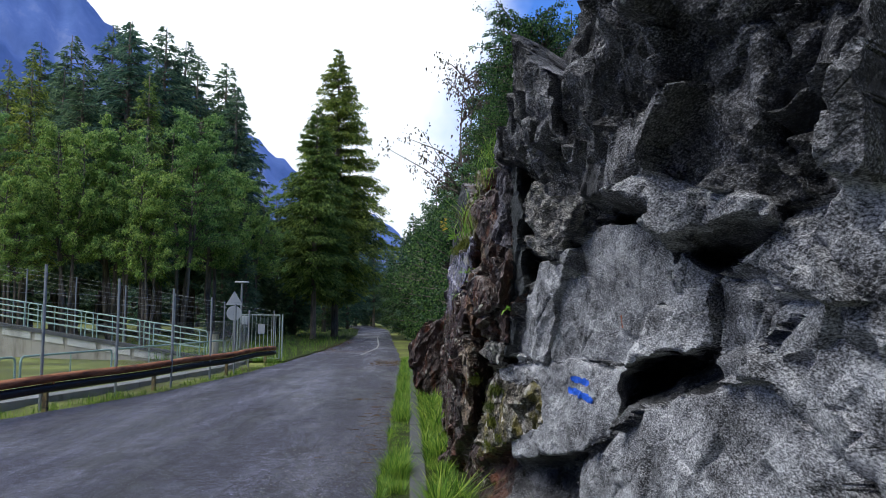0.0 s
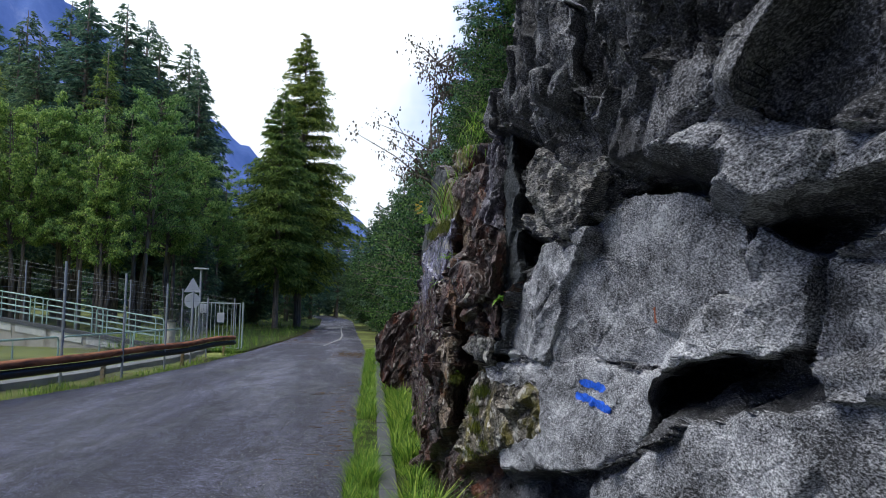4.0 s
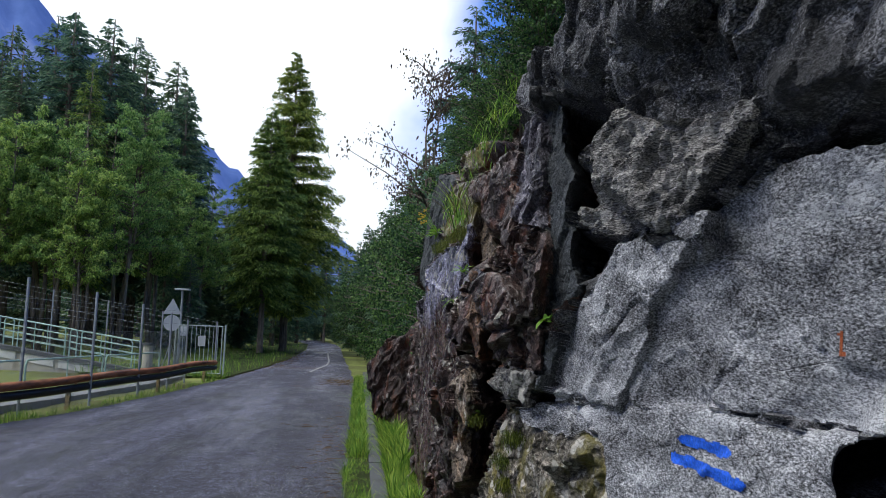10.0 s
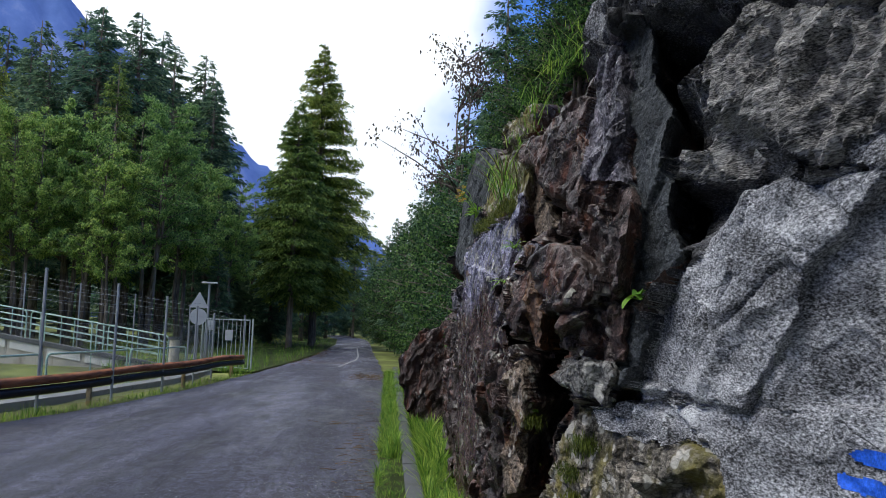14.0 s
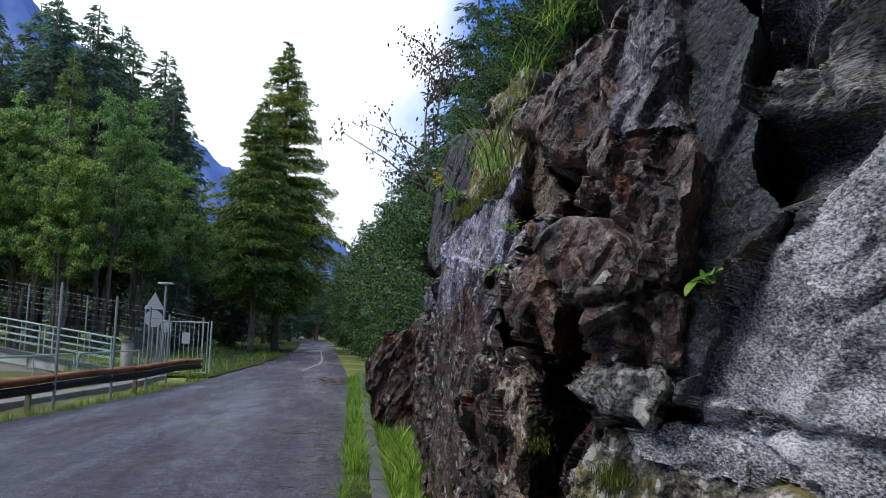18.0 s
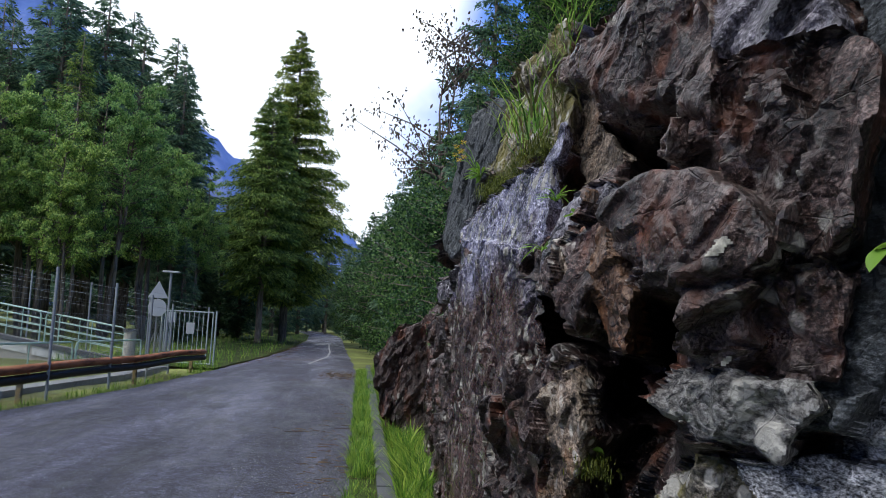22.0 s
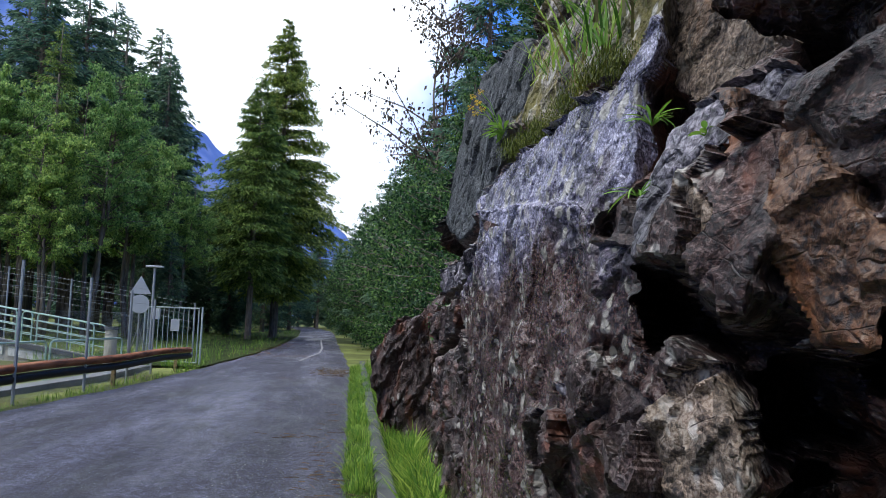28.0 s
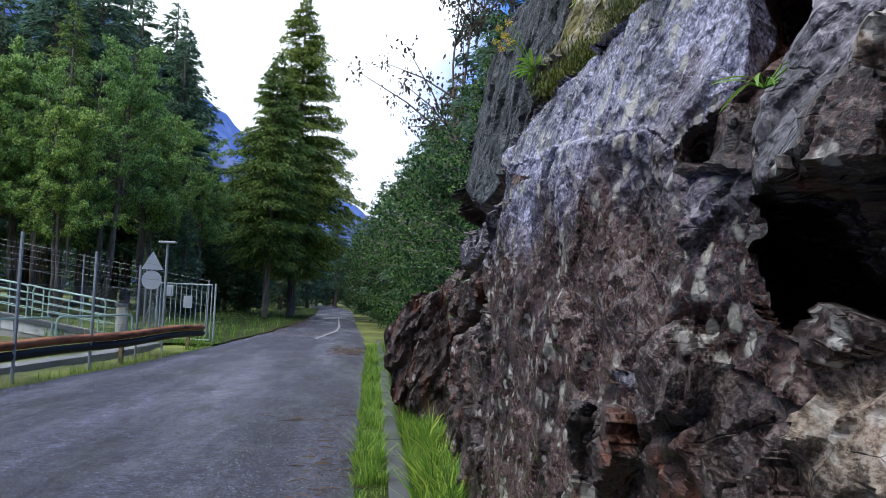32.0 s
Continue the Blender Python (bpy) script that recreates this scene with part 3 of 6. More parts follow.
def block(outline, depth, tilt=(0.0, 0.0), thick=0.6, mat=GRANITE, lumps=0.04, grain=0.012, level=5, sharp=44.0, lean=0.04, ribs=0.0, label="", name="boulder", cuts=5, turn=25.0):
    """A rock with flat, chipped faces. outline: corners (across, up) round its front; depth: how far in its front lies at the
    outline's middle; tilt: how much deeper it gets to the right and upwards; lean: how its flanks spread towards the back."""
    o = np.array(outline, float)
    across, inward = np.array((math.cos(radians(turn)), -math.sin(radians(turn)), 0)), np.array((math.sin(radians(turn)), math.cos(radians(turn)), 0))
    rng = np.random.default_rng(int(abs(depth * 997 + o.sum() * 131)))
    mid = o.mean(0)
    half = np.abs(o - mid).max(0)
    planes = []
    for a, b in zip(o, np.roll(o, -1, 0)):
        e = b - a
        nrm = np.array((e[1], -e[0])) / (np.hypot(*e) + 1e-9)
        planes.append((np.array((nrm[0], -lean, nrm[1])), float(nrm @ (a - mid)) + lean * thick * 0.5))
    front = np.array((tilt[0], -1.0, tilt[1]))
    planes += [(front, thick / 2), (np.array((0, 1.0, 0)), thick / 2)]
    dirs, faces = BALLS[level]
    d = dirs * np.array((half[0], thick / 2, half[1]))

    def cut(planes):
        inv = np.full(len(d), 1e-30)
        for nrm, away in planes:
            inv += (np.clip((d @ nrm) / max(away, 0.02), 0, 20)) ** sharp
        return d / (inv ** (1 / sharp))[:, None]

    p = cut(planes)
    for k in range(cuts):
        n = front / np.linalg.norm(front) * rng.uniform(0.5, 1.2) + rng.normal(0, 0.5, 3)
        n /= np.linalg.norm(n)
        planes.append((n, (p @ n).max() * rng.uniform(0.86, 0.95)))
    p = cut(planes)
    w = np.outer(p[:, 0] + mid[0], across) + np.outer(p[:, 1] + depth + thick / 2, inward)
    w[:, 2] += p[:, 2] + mid[1]
    nrm = w - w.mean(0)
    nrm /= np.linalg.norm(nrm, axis=1)[:, None]
    face = np.array(front[0] * across + front[1] * inward + np.array((0, 0, front[2])))
    nrm = 0.5 * nrm + 0.5 * face / np.linalg.norm(face)
    size = float(np.clip(half.min() * 0.75, 0.12, 0.3))
    amp = float(np.clip(lumps / 0.045, 0.15, 1.5))
    move = amp * (0.03 * rough(w, 0.5, 3) + facets(w @ BEDS.T, size, 0.9, 0.22) + facets(w @ BEDS.T, size * 0.42, 0.9, 0.2) + 0.7 * facets(w @ BEDS.T, 0.05, 0.8, 0.2)) + grain * 0.8 * rough(w, 0.04, 3)
    if ribs:
        lay = w @ BEDS.T * np.array((0.16, 1.0, 0.45))
        move = move + ribs * (0.4 - 2 * np.abs(rough(lay, 0.1, 4, 0.6)))
    w = w + nrm * move[:, None] - np.array(cliff.location)
    me = quick(name, w, faces, mat, True)
    me.set_sharp_from_angle(angle=radians(34))
    return part(name, me, mat, cliff, label)


# Boulders further along the road.
block([(-7.18, 1.28), (-7.10, 0.7), (-6.85, -0.1), (-6.3, -0.2), (-6.18, 1.82), (-6.57, 1.89), (-6.87, 1.79), (-7.08, 1.53)], 15.81, (0.47, 0.00), 1.4, SCHIST, level=6, lumps=0.08)
block([(-7.16, 1.52), (-6.81, 0.75), (-6.30, -0.02), (-5.92, 0.87), (-5.97, 2.29), (-6.38, 2.45), (-6.81, 2.02)], 16.84, (0.47, -0.00), 1.6, SCHIST, level=6, lumps=0.08)
block([(-6.73, 0.75), (-6.47, -0.2), (-6.1, -0.2), (-5.95, 0.9), (-5.88, 1.63), (-6.09, 1.78), (-6.37, 1.61), (-6.67, 1.13)], 15.59, (0.47, 0.00), 0.9, SCHIST, level=6, lumps=0.05)

PATCHES = []


def patch(outline, depth, tilt, mat, lumps=1.0, ribs=0.0, edge=0.05):
    """A face of the cliff: its corners across and up, how deep it lies at their middle, how it deepens to the right and upwards."""
    PATCHES.append((np.array(outline, float), depth, tilt, mat, lumps, ribs, edge))


CAVES = []


def cave(outline, depth, tilt):
    """A deep dark hollow between the faces, given like a face."""
    CAVES.append((np.array(outline, float), depth, tilt))


patch([(-0.21, -0.37), (-0.49, 0.91), (-0.14, 1.20), (0.17, 1.48), (0.38, 1.59), (0.63, 1.67), (0.82, 1.74), (0.90, 1.67), (0.99, 1.60), (1.07, 1.54), (1.20, 1.41), (1.18, 1.01)], 2.27, (-1.94, 0.12), GRANITE, lumps=0.5)
patch([(0.61, 1.81), (0.84, 1.86), (0.90, 1.95), (0.99, 2.04), (1.11, 2.08), (1.20, 2.07), (1.20, 1.47), (1.07, 1.56), (0.94, 1.66), (0.87, 1.77), (0.63, 1.70)], 1.43, (-2.04, -0.19), GRANITE, lumps=1.0)
patch([(-1.16, 1.58), (-0.90, 1.64), (-0.44, 1.69), (-0.20, 1.68), (0.02, 1.70), (0.01, 1.61), (-0.06, 1.44), (-0.12, 1.27), (-0.56, 1.03), (-1.44, 0.73), (-1.41, 1.06), (-0.94, 1.34), (-0.98, 1.49)], 4.34, (-1.65, 0.09), GRANITE, lumps=0.4)
patch([(-1.36, 1.77), (-1.24, 1.92), (-0.97, 2.30), (-0.82, 2.40), (-0.69, 2.39), (-0.48, 2.31), (-0.66, 2.10), (-0.69, 1.95), (-0.88, 1.65), (-1.22, 1.65)], 4.66, (-1.81, -0.15), GRANITE, lumps=0.5, edge=0.01)
patch([(-0.70, 1.95), (-0.67, 2.11), (-0.49, 2.32), (-0.38, 2.33), (-0.15, 2.05), (-0.04, 1.91), (0.22, 1.90), (0.37, 1.85), (0.31, 1.78), (0.14, 1.73), (-0.02, 1.73), (-0.22, 1.74), (-0.89, 1.64)], 3.67, (-1.52, -0.28), GRANITE, lumps=0.45, edge=0.01)
patch([(-0.41, 2.36), (-0.38, 2.45), (-0.23, 2.53), (-0.19, 2.57), (-0.04, 2.59), (0.18, 2.53), (0.38, 2.45), (0.44, 1.88), (0.21, 1.91), (-0.04, 1.92), (-0.15, 2.06), (-0.39, 2.34)], 3.28, (-1.92, -0.46), GRANITE, lumps=0.3, edge=0.0)
patch([(0.02, 1.73), (0.15, 1.90), (0.33, 2.18), (0.36, 2.38), (0.64, 2.23), (0.62, 2.02), (0.56, 1.87), (0.31, 1.82)], 2.57, (-1.60, 0.20), GRANITE, lumps=1.0)
patch([(0.74, 2.22), (0.84, 2.31), (0.91, 2.33), (1.07, 2.38), (1.20, 2.36), (1.20, 2.07), (1.07, 2.07), (0.92, 2.12), (0.82, 2.18)], 1.21, (-1.81, -0.10), GRANITE, lumps=1.4)
patch([(0.60, 1.83), (0.62, 2.02), (0.66, 2.18), (0.91, 2.12), (1.09, 2.07), (1.00, 2.05), (0.91, 1.95), (0.84, 1.87)], 1.79, (-2.02, -0.44), GRANITE, lumps=1.0)
patch([(0.03, 2.64), (0.25, 2.66), (0.45, 2.58), (0.75, 2.44), (0.84, 2.38), (0.87, 2.29), (0.67, 2.37), (0.42, 2.35), (0.31, 2.43), (0.15, 2.59)], 1.80, (-1.70, 0.00), GRANITE, lumps=1.0)
patch([(0.17, 2.72), (0.29, 2.73), (0.44, 2.81), (0.57, 2.91), (0.74, 2.92), (0.88, 2.97), (1.13, 2.83), (1.18, 2.36), (1.06, 2.39), (0.84, 2.40), (0.75, 2.46), (0.45, 2.60), (0.31, 2.66)], 1.45, (-1.79, -0.41), WEATHERED_SHADED, lumps=1.8)
patch([(0.31, 2.69), (0.33, 2.83), (0.50, 2.84), (0.62, 2.84), (0.56, 2.79), (0.47, 2.75), (0.40, 2.61)], 1.57, (-2.05, -0.02), WEATHERED_SHADED, lumps=1.0)
patch([(-0.42, 2.94), (-0.14, 3.00), (0.27, 2.88), (0.26, 2.75), (0.02, 2.67), (-0.11, 2.70)], 2.76, (-2.28, -0.23), WEATHERED_SHADED, lumps=1.3)
patch([(-0.23, 3.14), (-0.08, 3.36), (0.20, 3.44), (0.62, 3.28), (0.88, 2.98), (0.74, 2.91), (0.59, 2.92), (0.45, 2.93), (0.27, 2.91), (-0.05, 2.97)], 1.87, (-2.00, -0.48), WEATHERED_SHADED, lumps=2.0)
patch([(-1.06, 2.93), (-0.86, 3.01), (-0.59, 2.83), (-0.43, 2.80), (-0.24, 2.77), (-0.25, 2.69), (-0.35, 2.56), (-0.61, 2.41), (-0.67, 2.44), (-0.74, 2.52), (-0.97, 2.75)], 3.96, (-1.60, -0.05), STRIATED, lumps=0.6, ribs=0.03)
patch([(-0.81, 3.20), (-0.70, 3.22), (-0.42, 3.13), (-0.21, 3.00), (-0.22, 2.88), (-0.23, 2.78), (-0.43, 2.80), (-0.59, 2.83), (-0.77, 2.95), (-0.81, 3.10)], 3.75, (-1.75, -0.40), WEATHERED_SHADED, lumps=1.5)
patch([(-1.77, 3.64), (-1.67, 3.74), (-1.37, 3.66), (-1.11, 3.64), (-1.07, 3.77), (-1.02, 4.19), (-0.39, 3.47), (-0.40, 3.02), (-0.68, 3.17), (-0.83, 3.26), (-1.13, 3.34), (-1.48, 3.40)], 4.59, (-2.27, -0.32), WEATHERED_SHADED, lumps=1.2)
patch([(-0.40, 3.52), (-0.06, 3.20), (-0.02, 2.94), (-0.12, 2.82), (-0.21, 2.82), (-0.20, 2.98), (-0.41, 3.14)], 3.10, (-2.14, -0.64), WEATHERED_SHADED, lumps=1.6)
patch([(-0.63, 2.42), (-0.48, 2.33), (-0.43, 2.29), (-0.39, 2.35), (-0.37, 2.44), (-0.54, 2.44)], 3.84, (-1.86, -0.05), GRANITE, lumps=0.8)
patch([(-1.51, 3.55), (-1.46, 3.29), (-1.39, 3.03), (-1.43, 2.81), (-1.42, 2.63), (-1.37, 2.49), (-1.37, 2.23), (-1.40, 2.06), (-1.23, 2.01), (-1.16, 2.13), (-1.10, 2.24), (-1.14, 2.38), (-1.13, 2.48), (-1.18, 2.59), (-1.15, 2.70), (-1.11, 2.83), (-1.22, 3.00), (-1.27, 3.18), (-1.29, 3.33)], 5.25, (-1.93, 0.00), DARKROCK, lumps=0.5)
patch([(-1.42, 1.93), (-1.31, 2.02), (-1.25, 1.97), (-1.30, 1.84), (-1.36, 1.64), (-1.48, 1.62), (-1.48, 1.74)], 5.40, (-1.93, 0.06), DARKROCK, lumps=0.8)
patch([(-1.19, 2.69), (-1.09, 2.74), (-0.96, 2.71), (-0.86, 2.65), (-0.80, 2.55), (-0.84, 2.47), (-0.92, 2.48), (-1.07, 2.54), (-1.19, 2.58)], 4.83, (-1.92, -0.11), STRIATED, lumps=0.8, ribs=0.02)
patch([(-2.74, 3.34), (-2.12, 3.30), (-1.84, 3.26), (-1.70, 3.21), (-1.76, 2.99), (-1.69, 2.71), (-1.70, 2.50), (-2.03, 2.75), (-2.35, 3.07)], 6.43, (-1.93, 0.30), SCHIST, lumps=0.8)
patch([(-1.80, 3.07), (-1.65, 3.30), (-1.54, 3.34), (-1.46, 3.40), (-1.39, 3.01), (-1.43, 2.81), (-1.41, 2.60), (-1.61, 2.68), (-1.72, 2.74)], 5.67, (-2.02, 0.18), VIOLETROCK, lumps=1.0)
patch([(-1.71, 2.63), (-1.60, 2.65), (-1.43, 2.61), (-1.36, 2.57), (-1.33, 2.48), (-1.34, 2.31), (-1.37, 2.10), (-1.52, 2.08), (-1.56, 2.20), (-1.53, 2.30), (-1.62, 2.39), (-1.74, 2.51)], 5.44, (-1.73, 0.13), SCHIST, lumps=1.0)
patch([(-1.80, 2.60), (-1.79, 2.93), (-1.75, 3.16), (-1.59, 3.19), (-1.40, 3.00), (-1.38, 2.78), (-1.36, 2.61), (-1.42, 2.65), (-1.61, 2.71), (-1.73, 2.69)], 5.79, (-1.89, 0.26), SCHIST, lumps=1.2)
patch([(-2.06, 2.33), (-1.92, 2.37), (-1.83, 2.37), (-1.72, 2.34), (-1.63, 2.23), (-1.60, 2.16), (-1.57, 2.08), (-1.57, 2.05), (-1.66, 2.04), (-1.77, 2.00), (-1.86, 1.98), (-1.95, 1.99), (-1.92, 2.07), (-2.01, 2.12), (-2.08, 2.24)], 5.72, (-1.72, 0.28), SCHIST, lumps=0.7)
patch([(-2.45, 2.00), (-2.42, 2.12), (-2.32, 2.19), (-2.16, 2.27), (-2.11, 2.26), (-2.17, 2.11), (-2.14, 2.02), (-2.20, 1.86), (-2.31, 1.92)], 6.44, (-1.83, 0.12), SCHIST, lumps=0.8)
patch([(-2.18, 2.13), (-2.12, 2.23), (-2.07, 2.23), (-2.02, 2.07), (-1.96, 1.99), (-2.00, 1.82), (-2.06, 1.81), (-2.13, 1.97)], 6.18, (-2.18, -0.11), RUSTROCK, lumps=0.8)
patch([(-2.35, 2.40), (-2.21, 2.48), (-2.08, 2.44), (-2.10, 2.38), (-2.19, 2.32), (-2.37, 2.23), (-2.51, 2.16), (-2.55, 2.26)], 6.75, (-1.96, 0.34), VIOLETROCK, lumps=0.8)
patch([(-2.53, 3.25), (-2.32, 3.03), (-2.09, 2.65), (-2.06, 2.56), (-2.27, 2.51), (-2.43, 2.74)], 7.18, (-2.07, 0.18), TANROCK, lumps=0.6)
patch([(-1.84, 2.45), (-1.76, 2.57), (-1.68, 2.62), (-1.54, 2.55), (-1.48, 2.36), (-1.52, 2.11), (-1.58, 2.19), (-1.62, 2.27), (-1.71, 2.39)], 5.66, (-1.92, 0.19), SCHIST, lumps=1.2)
patch([(-1.89, 1.97), (-1.77, 1.98), (-1.59, 2.00), (-1.66, 1.93), (-1.80, 1.85), (-1.86, 1.86)], 5.62, (-1.83, 0.01), SCHIST, lumps=1.0)
patch([(-1.79, 1.85), (-1.65, 1.93), (-1.57, 2.00), (-1.61, 1.91), (-1.58, 1.83), (-1.67, 1.81), (-1.74, 1.82)], 5.60, (-1.99, -0.01), SCHIST, lumps=1.0)
patch([(-1.58, 2.02), (-1.43, 2.06), (-1.40, 2.01), (-1.43, 1.90), (-1.43, 1.75), (-1.52, 1.76), (-1.59, 1.84), (-1.61, 1.93)], 5.44, (-1.75, -0.12), SCHIST, lumps=1.2)
patch([(-1.88, 1.62), (-1.78, 1.74), (-1.67, 1.75), (-1.48, 1.73), (-1.45, 1.68), (-1.51, 1.60), (-1.53, 1.53), (-1.62, 1.56), (-1.75, 1.53), (-1.78, 1.60)], 5.65, (-1.66, -0.12), PALEROCK, lumps=0.8)
patch([(-1.41, 1.50), (-1.25, 1.58), (-1.13, 1.57), (-1.01, 1.54), (-1.01, 1.29), (-1.38, 1.05)], 5.31, (-1.65, 0.01), GRANITE, lumps=1.0)
patch([(-1.38, 1.63), (-1.31, 1.69), (-1.23, 1.67), (-1.20, 1.63), (-1.38, 1.57)], 5.41, (-1.89, 0.05), GRANITE, lumps=1.0)
patch([(-2.19, 0.51), (-2.00, 0.96), (-1.95, 1.22), (-1.74, 1.46), (-1.51, 1.41), (-1.32, 1.37), (-1.11, 1.47), (-0.95, 1.41), (-0.93, 1.15)], 5.70, (-1.50, -0.03), LICHENROCK, lumps=1.1)
patch([(-1.60, 1.47), (-1.38, 1.55), (-1.20, 1.54), (-1.21, 1.44), (-1.32, 1.37), (-1.50, 1.41)], 5.54, (-1.70, -0.01), GRANITE, lumps=1.0)
patch([(-2.46, 1.68), (-2.33, 1.74), (-2.21, 1.62), (-2.15, 1.47), (-2.25, 1.26), (-2.27, 0.88), (-2.60, 0.65), (-2.45, 1.19), (-2.41, 1.43)], 6.79, (-1.89, -0.15), TANROCK, lumps=0.9)
patch([(-2.91, 1.56), (-2.62, 1.60), (-2.47, 1.64), (-2.49, 1.56), (-2.75, 1.51)], 7.30, (-1.80, 0.04), VIOLETROCK, lumps=0.8)
patch([(-3.62, 2.81), (-3.36, 2.82), (-2.92, 2.80), (-2.66, 2.76), (-2.57, 2.82), (-2.50, 2.91), (-2.44, 2.80), (-2.55, 2.67), (-2.55, 2.50), (-2.56, 2.32), (-2.66, 2.19), (-2.86, 2.28), (-3.27, 2.38), (-3.85, 2.49), (-4.12, 2.75)], 8.17, (-2.06, 0.35), WETSLAB_SHEEN, lumps=0.3, ribs=0.004, edge=0.0)
patch([(-3.96, 2.62), (-3.27, 2.44), (-2.85, 2.32), (-2.69, 2.18), (-2.67, 1.94), (-2.69, 1.73), (-2.82, 1.64), (-2.84, 1.40), (-3.01, 1.08), (-3.02, 0.49), (-4.57, -0.97), (-4.16, 0.80), (-4.12, 1.62), (-4.45, 1.97), (-4.08, 2.35)], 9.00, (-2.20, 0.00), WETSLAB_SHEEN, lumps=0.45, ribs=0.008, edge=0.0)
patch([(-2.70, 2.13), (-2.54, 2.06), (-2.53, 1.99), (-2.51, 1.80), (-2.45, 1.72), (-2.44, 1.64), (-2.51, 1.63), (-2.58, 1.68), (-2.69, 1.73), (-2.67, 1.94)], 7.14, (-2.18, 0.03), WETSLAB_SHEEN, lumps=1.1)
patch([(-2.79, 1.63), (-2.68, 1.73), (-2.58, 1.67), (-2.45, 1.63), (-2.46, 1.53), (-2.50, 1.43), (-2.59, 1.46), (-2.72, 1.38), (-2.81, 1.42)], 7.22, (-1.87, -0.06), SCHIST, lumps=1.4)
patch([(-2.50, 2.04), (-2.52, 2.15), (-2.46, 2.31), (-2.39, 2.42), (-2.28, 2.46), (-2.22, 2.44), (-2.22, 2.31), (-2.25, 2.29), (-2.32, 2.29), (-2.34, 2.18), (-2.33, 2.07), (-2.40, 2.08)], 6.76, (-2.00, 0.46), VIOLETROCK, lumps=0.7)
patch([(-2.34, 2.24), (-2.30, 2.15), (-2.29, 2.08), (-2.32, 2.00), (-2.30, 1.96), (-2.26, 1.92), (-2.24, 1.84), (-2.26, 1.85), (-2.31, 1.93), (-2.33, 1.99), (-2.32, 2.08), (-2.34, 2.14)], 6.50, (-2.07, -0.05), TANROCK, lumps=0.6)
patch([(-2.23, 2.46), (-2.20, 2.44), (-2.21, 2.32), (-2.20, 2.16), (-2.16, 1.92), (-2.14, 1.88), (-2.16, 1.88), (-2.20, 2.03), (-2.22, 2.07), (-2.21, 2.14), (-2.23, 2.27)], 6.44, (-2.06, 0.24), RUSTROCK, lumps=0.6)
patch([(-3.80, 3.29), (-3.67, 3.65), (-3.43, 3.74), (-2.85, 3.48), (-2.58, 3.46), (-2.44, 2.99), (-2.46, 2.83), (-2.74, 2.88), (-3.14, 2.91)], 8.62, (-2.07, 0.48), LICHENROCK, lumps=0.45, edge=0.01)
patch([(-3.61, 4.23), (-3.41, 4.22), (-2.96, 3.96), (-2.72, 3.94), (-2.66, 3.65), (-2.97, 3.70), (-3.48, 3.96)], 9.35, (-2.09, 0.37), LICHENROCK, lumps=1.2)
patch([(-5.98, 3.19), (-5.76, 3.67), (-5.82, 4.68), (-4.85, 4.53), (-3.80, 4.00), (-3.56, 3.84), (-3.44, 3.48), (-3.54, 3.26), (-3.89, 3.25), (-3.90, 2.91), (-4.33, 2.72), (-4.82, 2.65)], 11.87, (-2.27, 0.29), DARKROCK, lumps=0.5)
patch([(-10.02, 0.42), (-9.00, 1.25), (-5.92, 1.92), (-4.77, 2.11), (-4.88, 1.78), (-6.10, 1.32), (-6.38, 0.73), (-7.96, 0.26)], 17.03, (-2.17, -0.02), SCHIST, lumps=1.0)
patch([(-6.35, 0.66), (-5.26, 1.41), (-4.15, 1.70), (-4.08, 1.15), (-4.22, 0.52), (-4.86, -0.54), (-5.30, -0.04), (-6.28, -0.02), (-7.37, 0.02)], 13.43, (-2.38, -0.00), SCHIST, lumps=1.2)
patch([(-6.52, 2.54), (-4.76, 2.42), (-3.85, 2.42), (-4.07, 2.32), (-4.47, 2.16), (-5.84, 2.20)], 12.59, (-2.50, -0.01), VIOLETROCK, lumps=0.9)
patch([(-3.12, 1.41), (-2.46, 1.56), (-2.41, 1.42), (-2.45, 1.19), (-2.58, 0.66), (-3.26, 0.17), (-3.04, 0.93)], 7.60, (-1.82, -0.18), SCHIST, lumps=1.3)
patch([(-2.55, 2.00), (-2.34, 1.91), (-2.21, 1.79), (-2.33, 1.74), (-2.47, 1.68), (-2.70, 1.75)], 6.90, (-2.02, -0.07), SCHIST, lumps=1.1)
patch([(-2.07, 1.81), (-1.93, 1.84), (-1.78, 1.83), (-1.86, 1.69), (-1.99, 1.60), (-2.10, 1.68)], 6.22, (-2.10, -0.18), SCHIST, lumps=1.2)
cave([(-1.13, 2.54), (-0.92, 2.46), (-0.89, 2.44), (-0.92, 2.40), (-1.03, 2.33), (-1.10, 2.25), (-1.14, 2.38)], 4.80, (-2.00, -0.02))
cave([(-1.25, 3.13), (-1.13, 3.02), (-1.07, 2.86), (-0.96, 2.66), (-1.09, 2.70), (-1.17, 2.67), (-1.11, 2.82), (-1.20, 2.97)], 4.89, (-2.08, -0.12))
cave([(-2.26, 2.91), (-2.05, 2.74), (-1.84, 2.66), (-1.84, 2.50), (-1.92, 2.47), (-2.03, 2.57)], 6.31, (-2.05, 0.15))
cave([(-1.95, 1.97), (-1.78, 1.98), (-1.77, 1.92), (-1.79, 1.76), (-1.87, 1.68), (-2.00, 1.74), (-1.99, 1.82)], 5.86, (-2.15, -0.47))
cave([(-2.18, 1.79), (-2.01, 1.78), (-1.90, 1.62), (-1.78, 1.56), (-1.84, 1.44), (-2.12, 1.48), (-2.18, 1.62)], 6.28, (-1.74, -0.25))
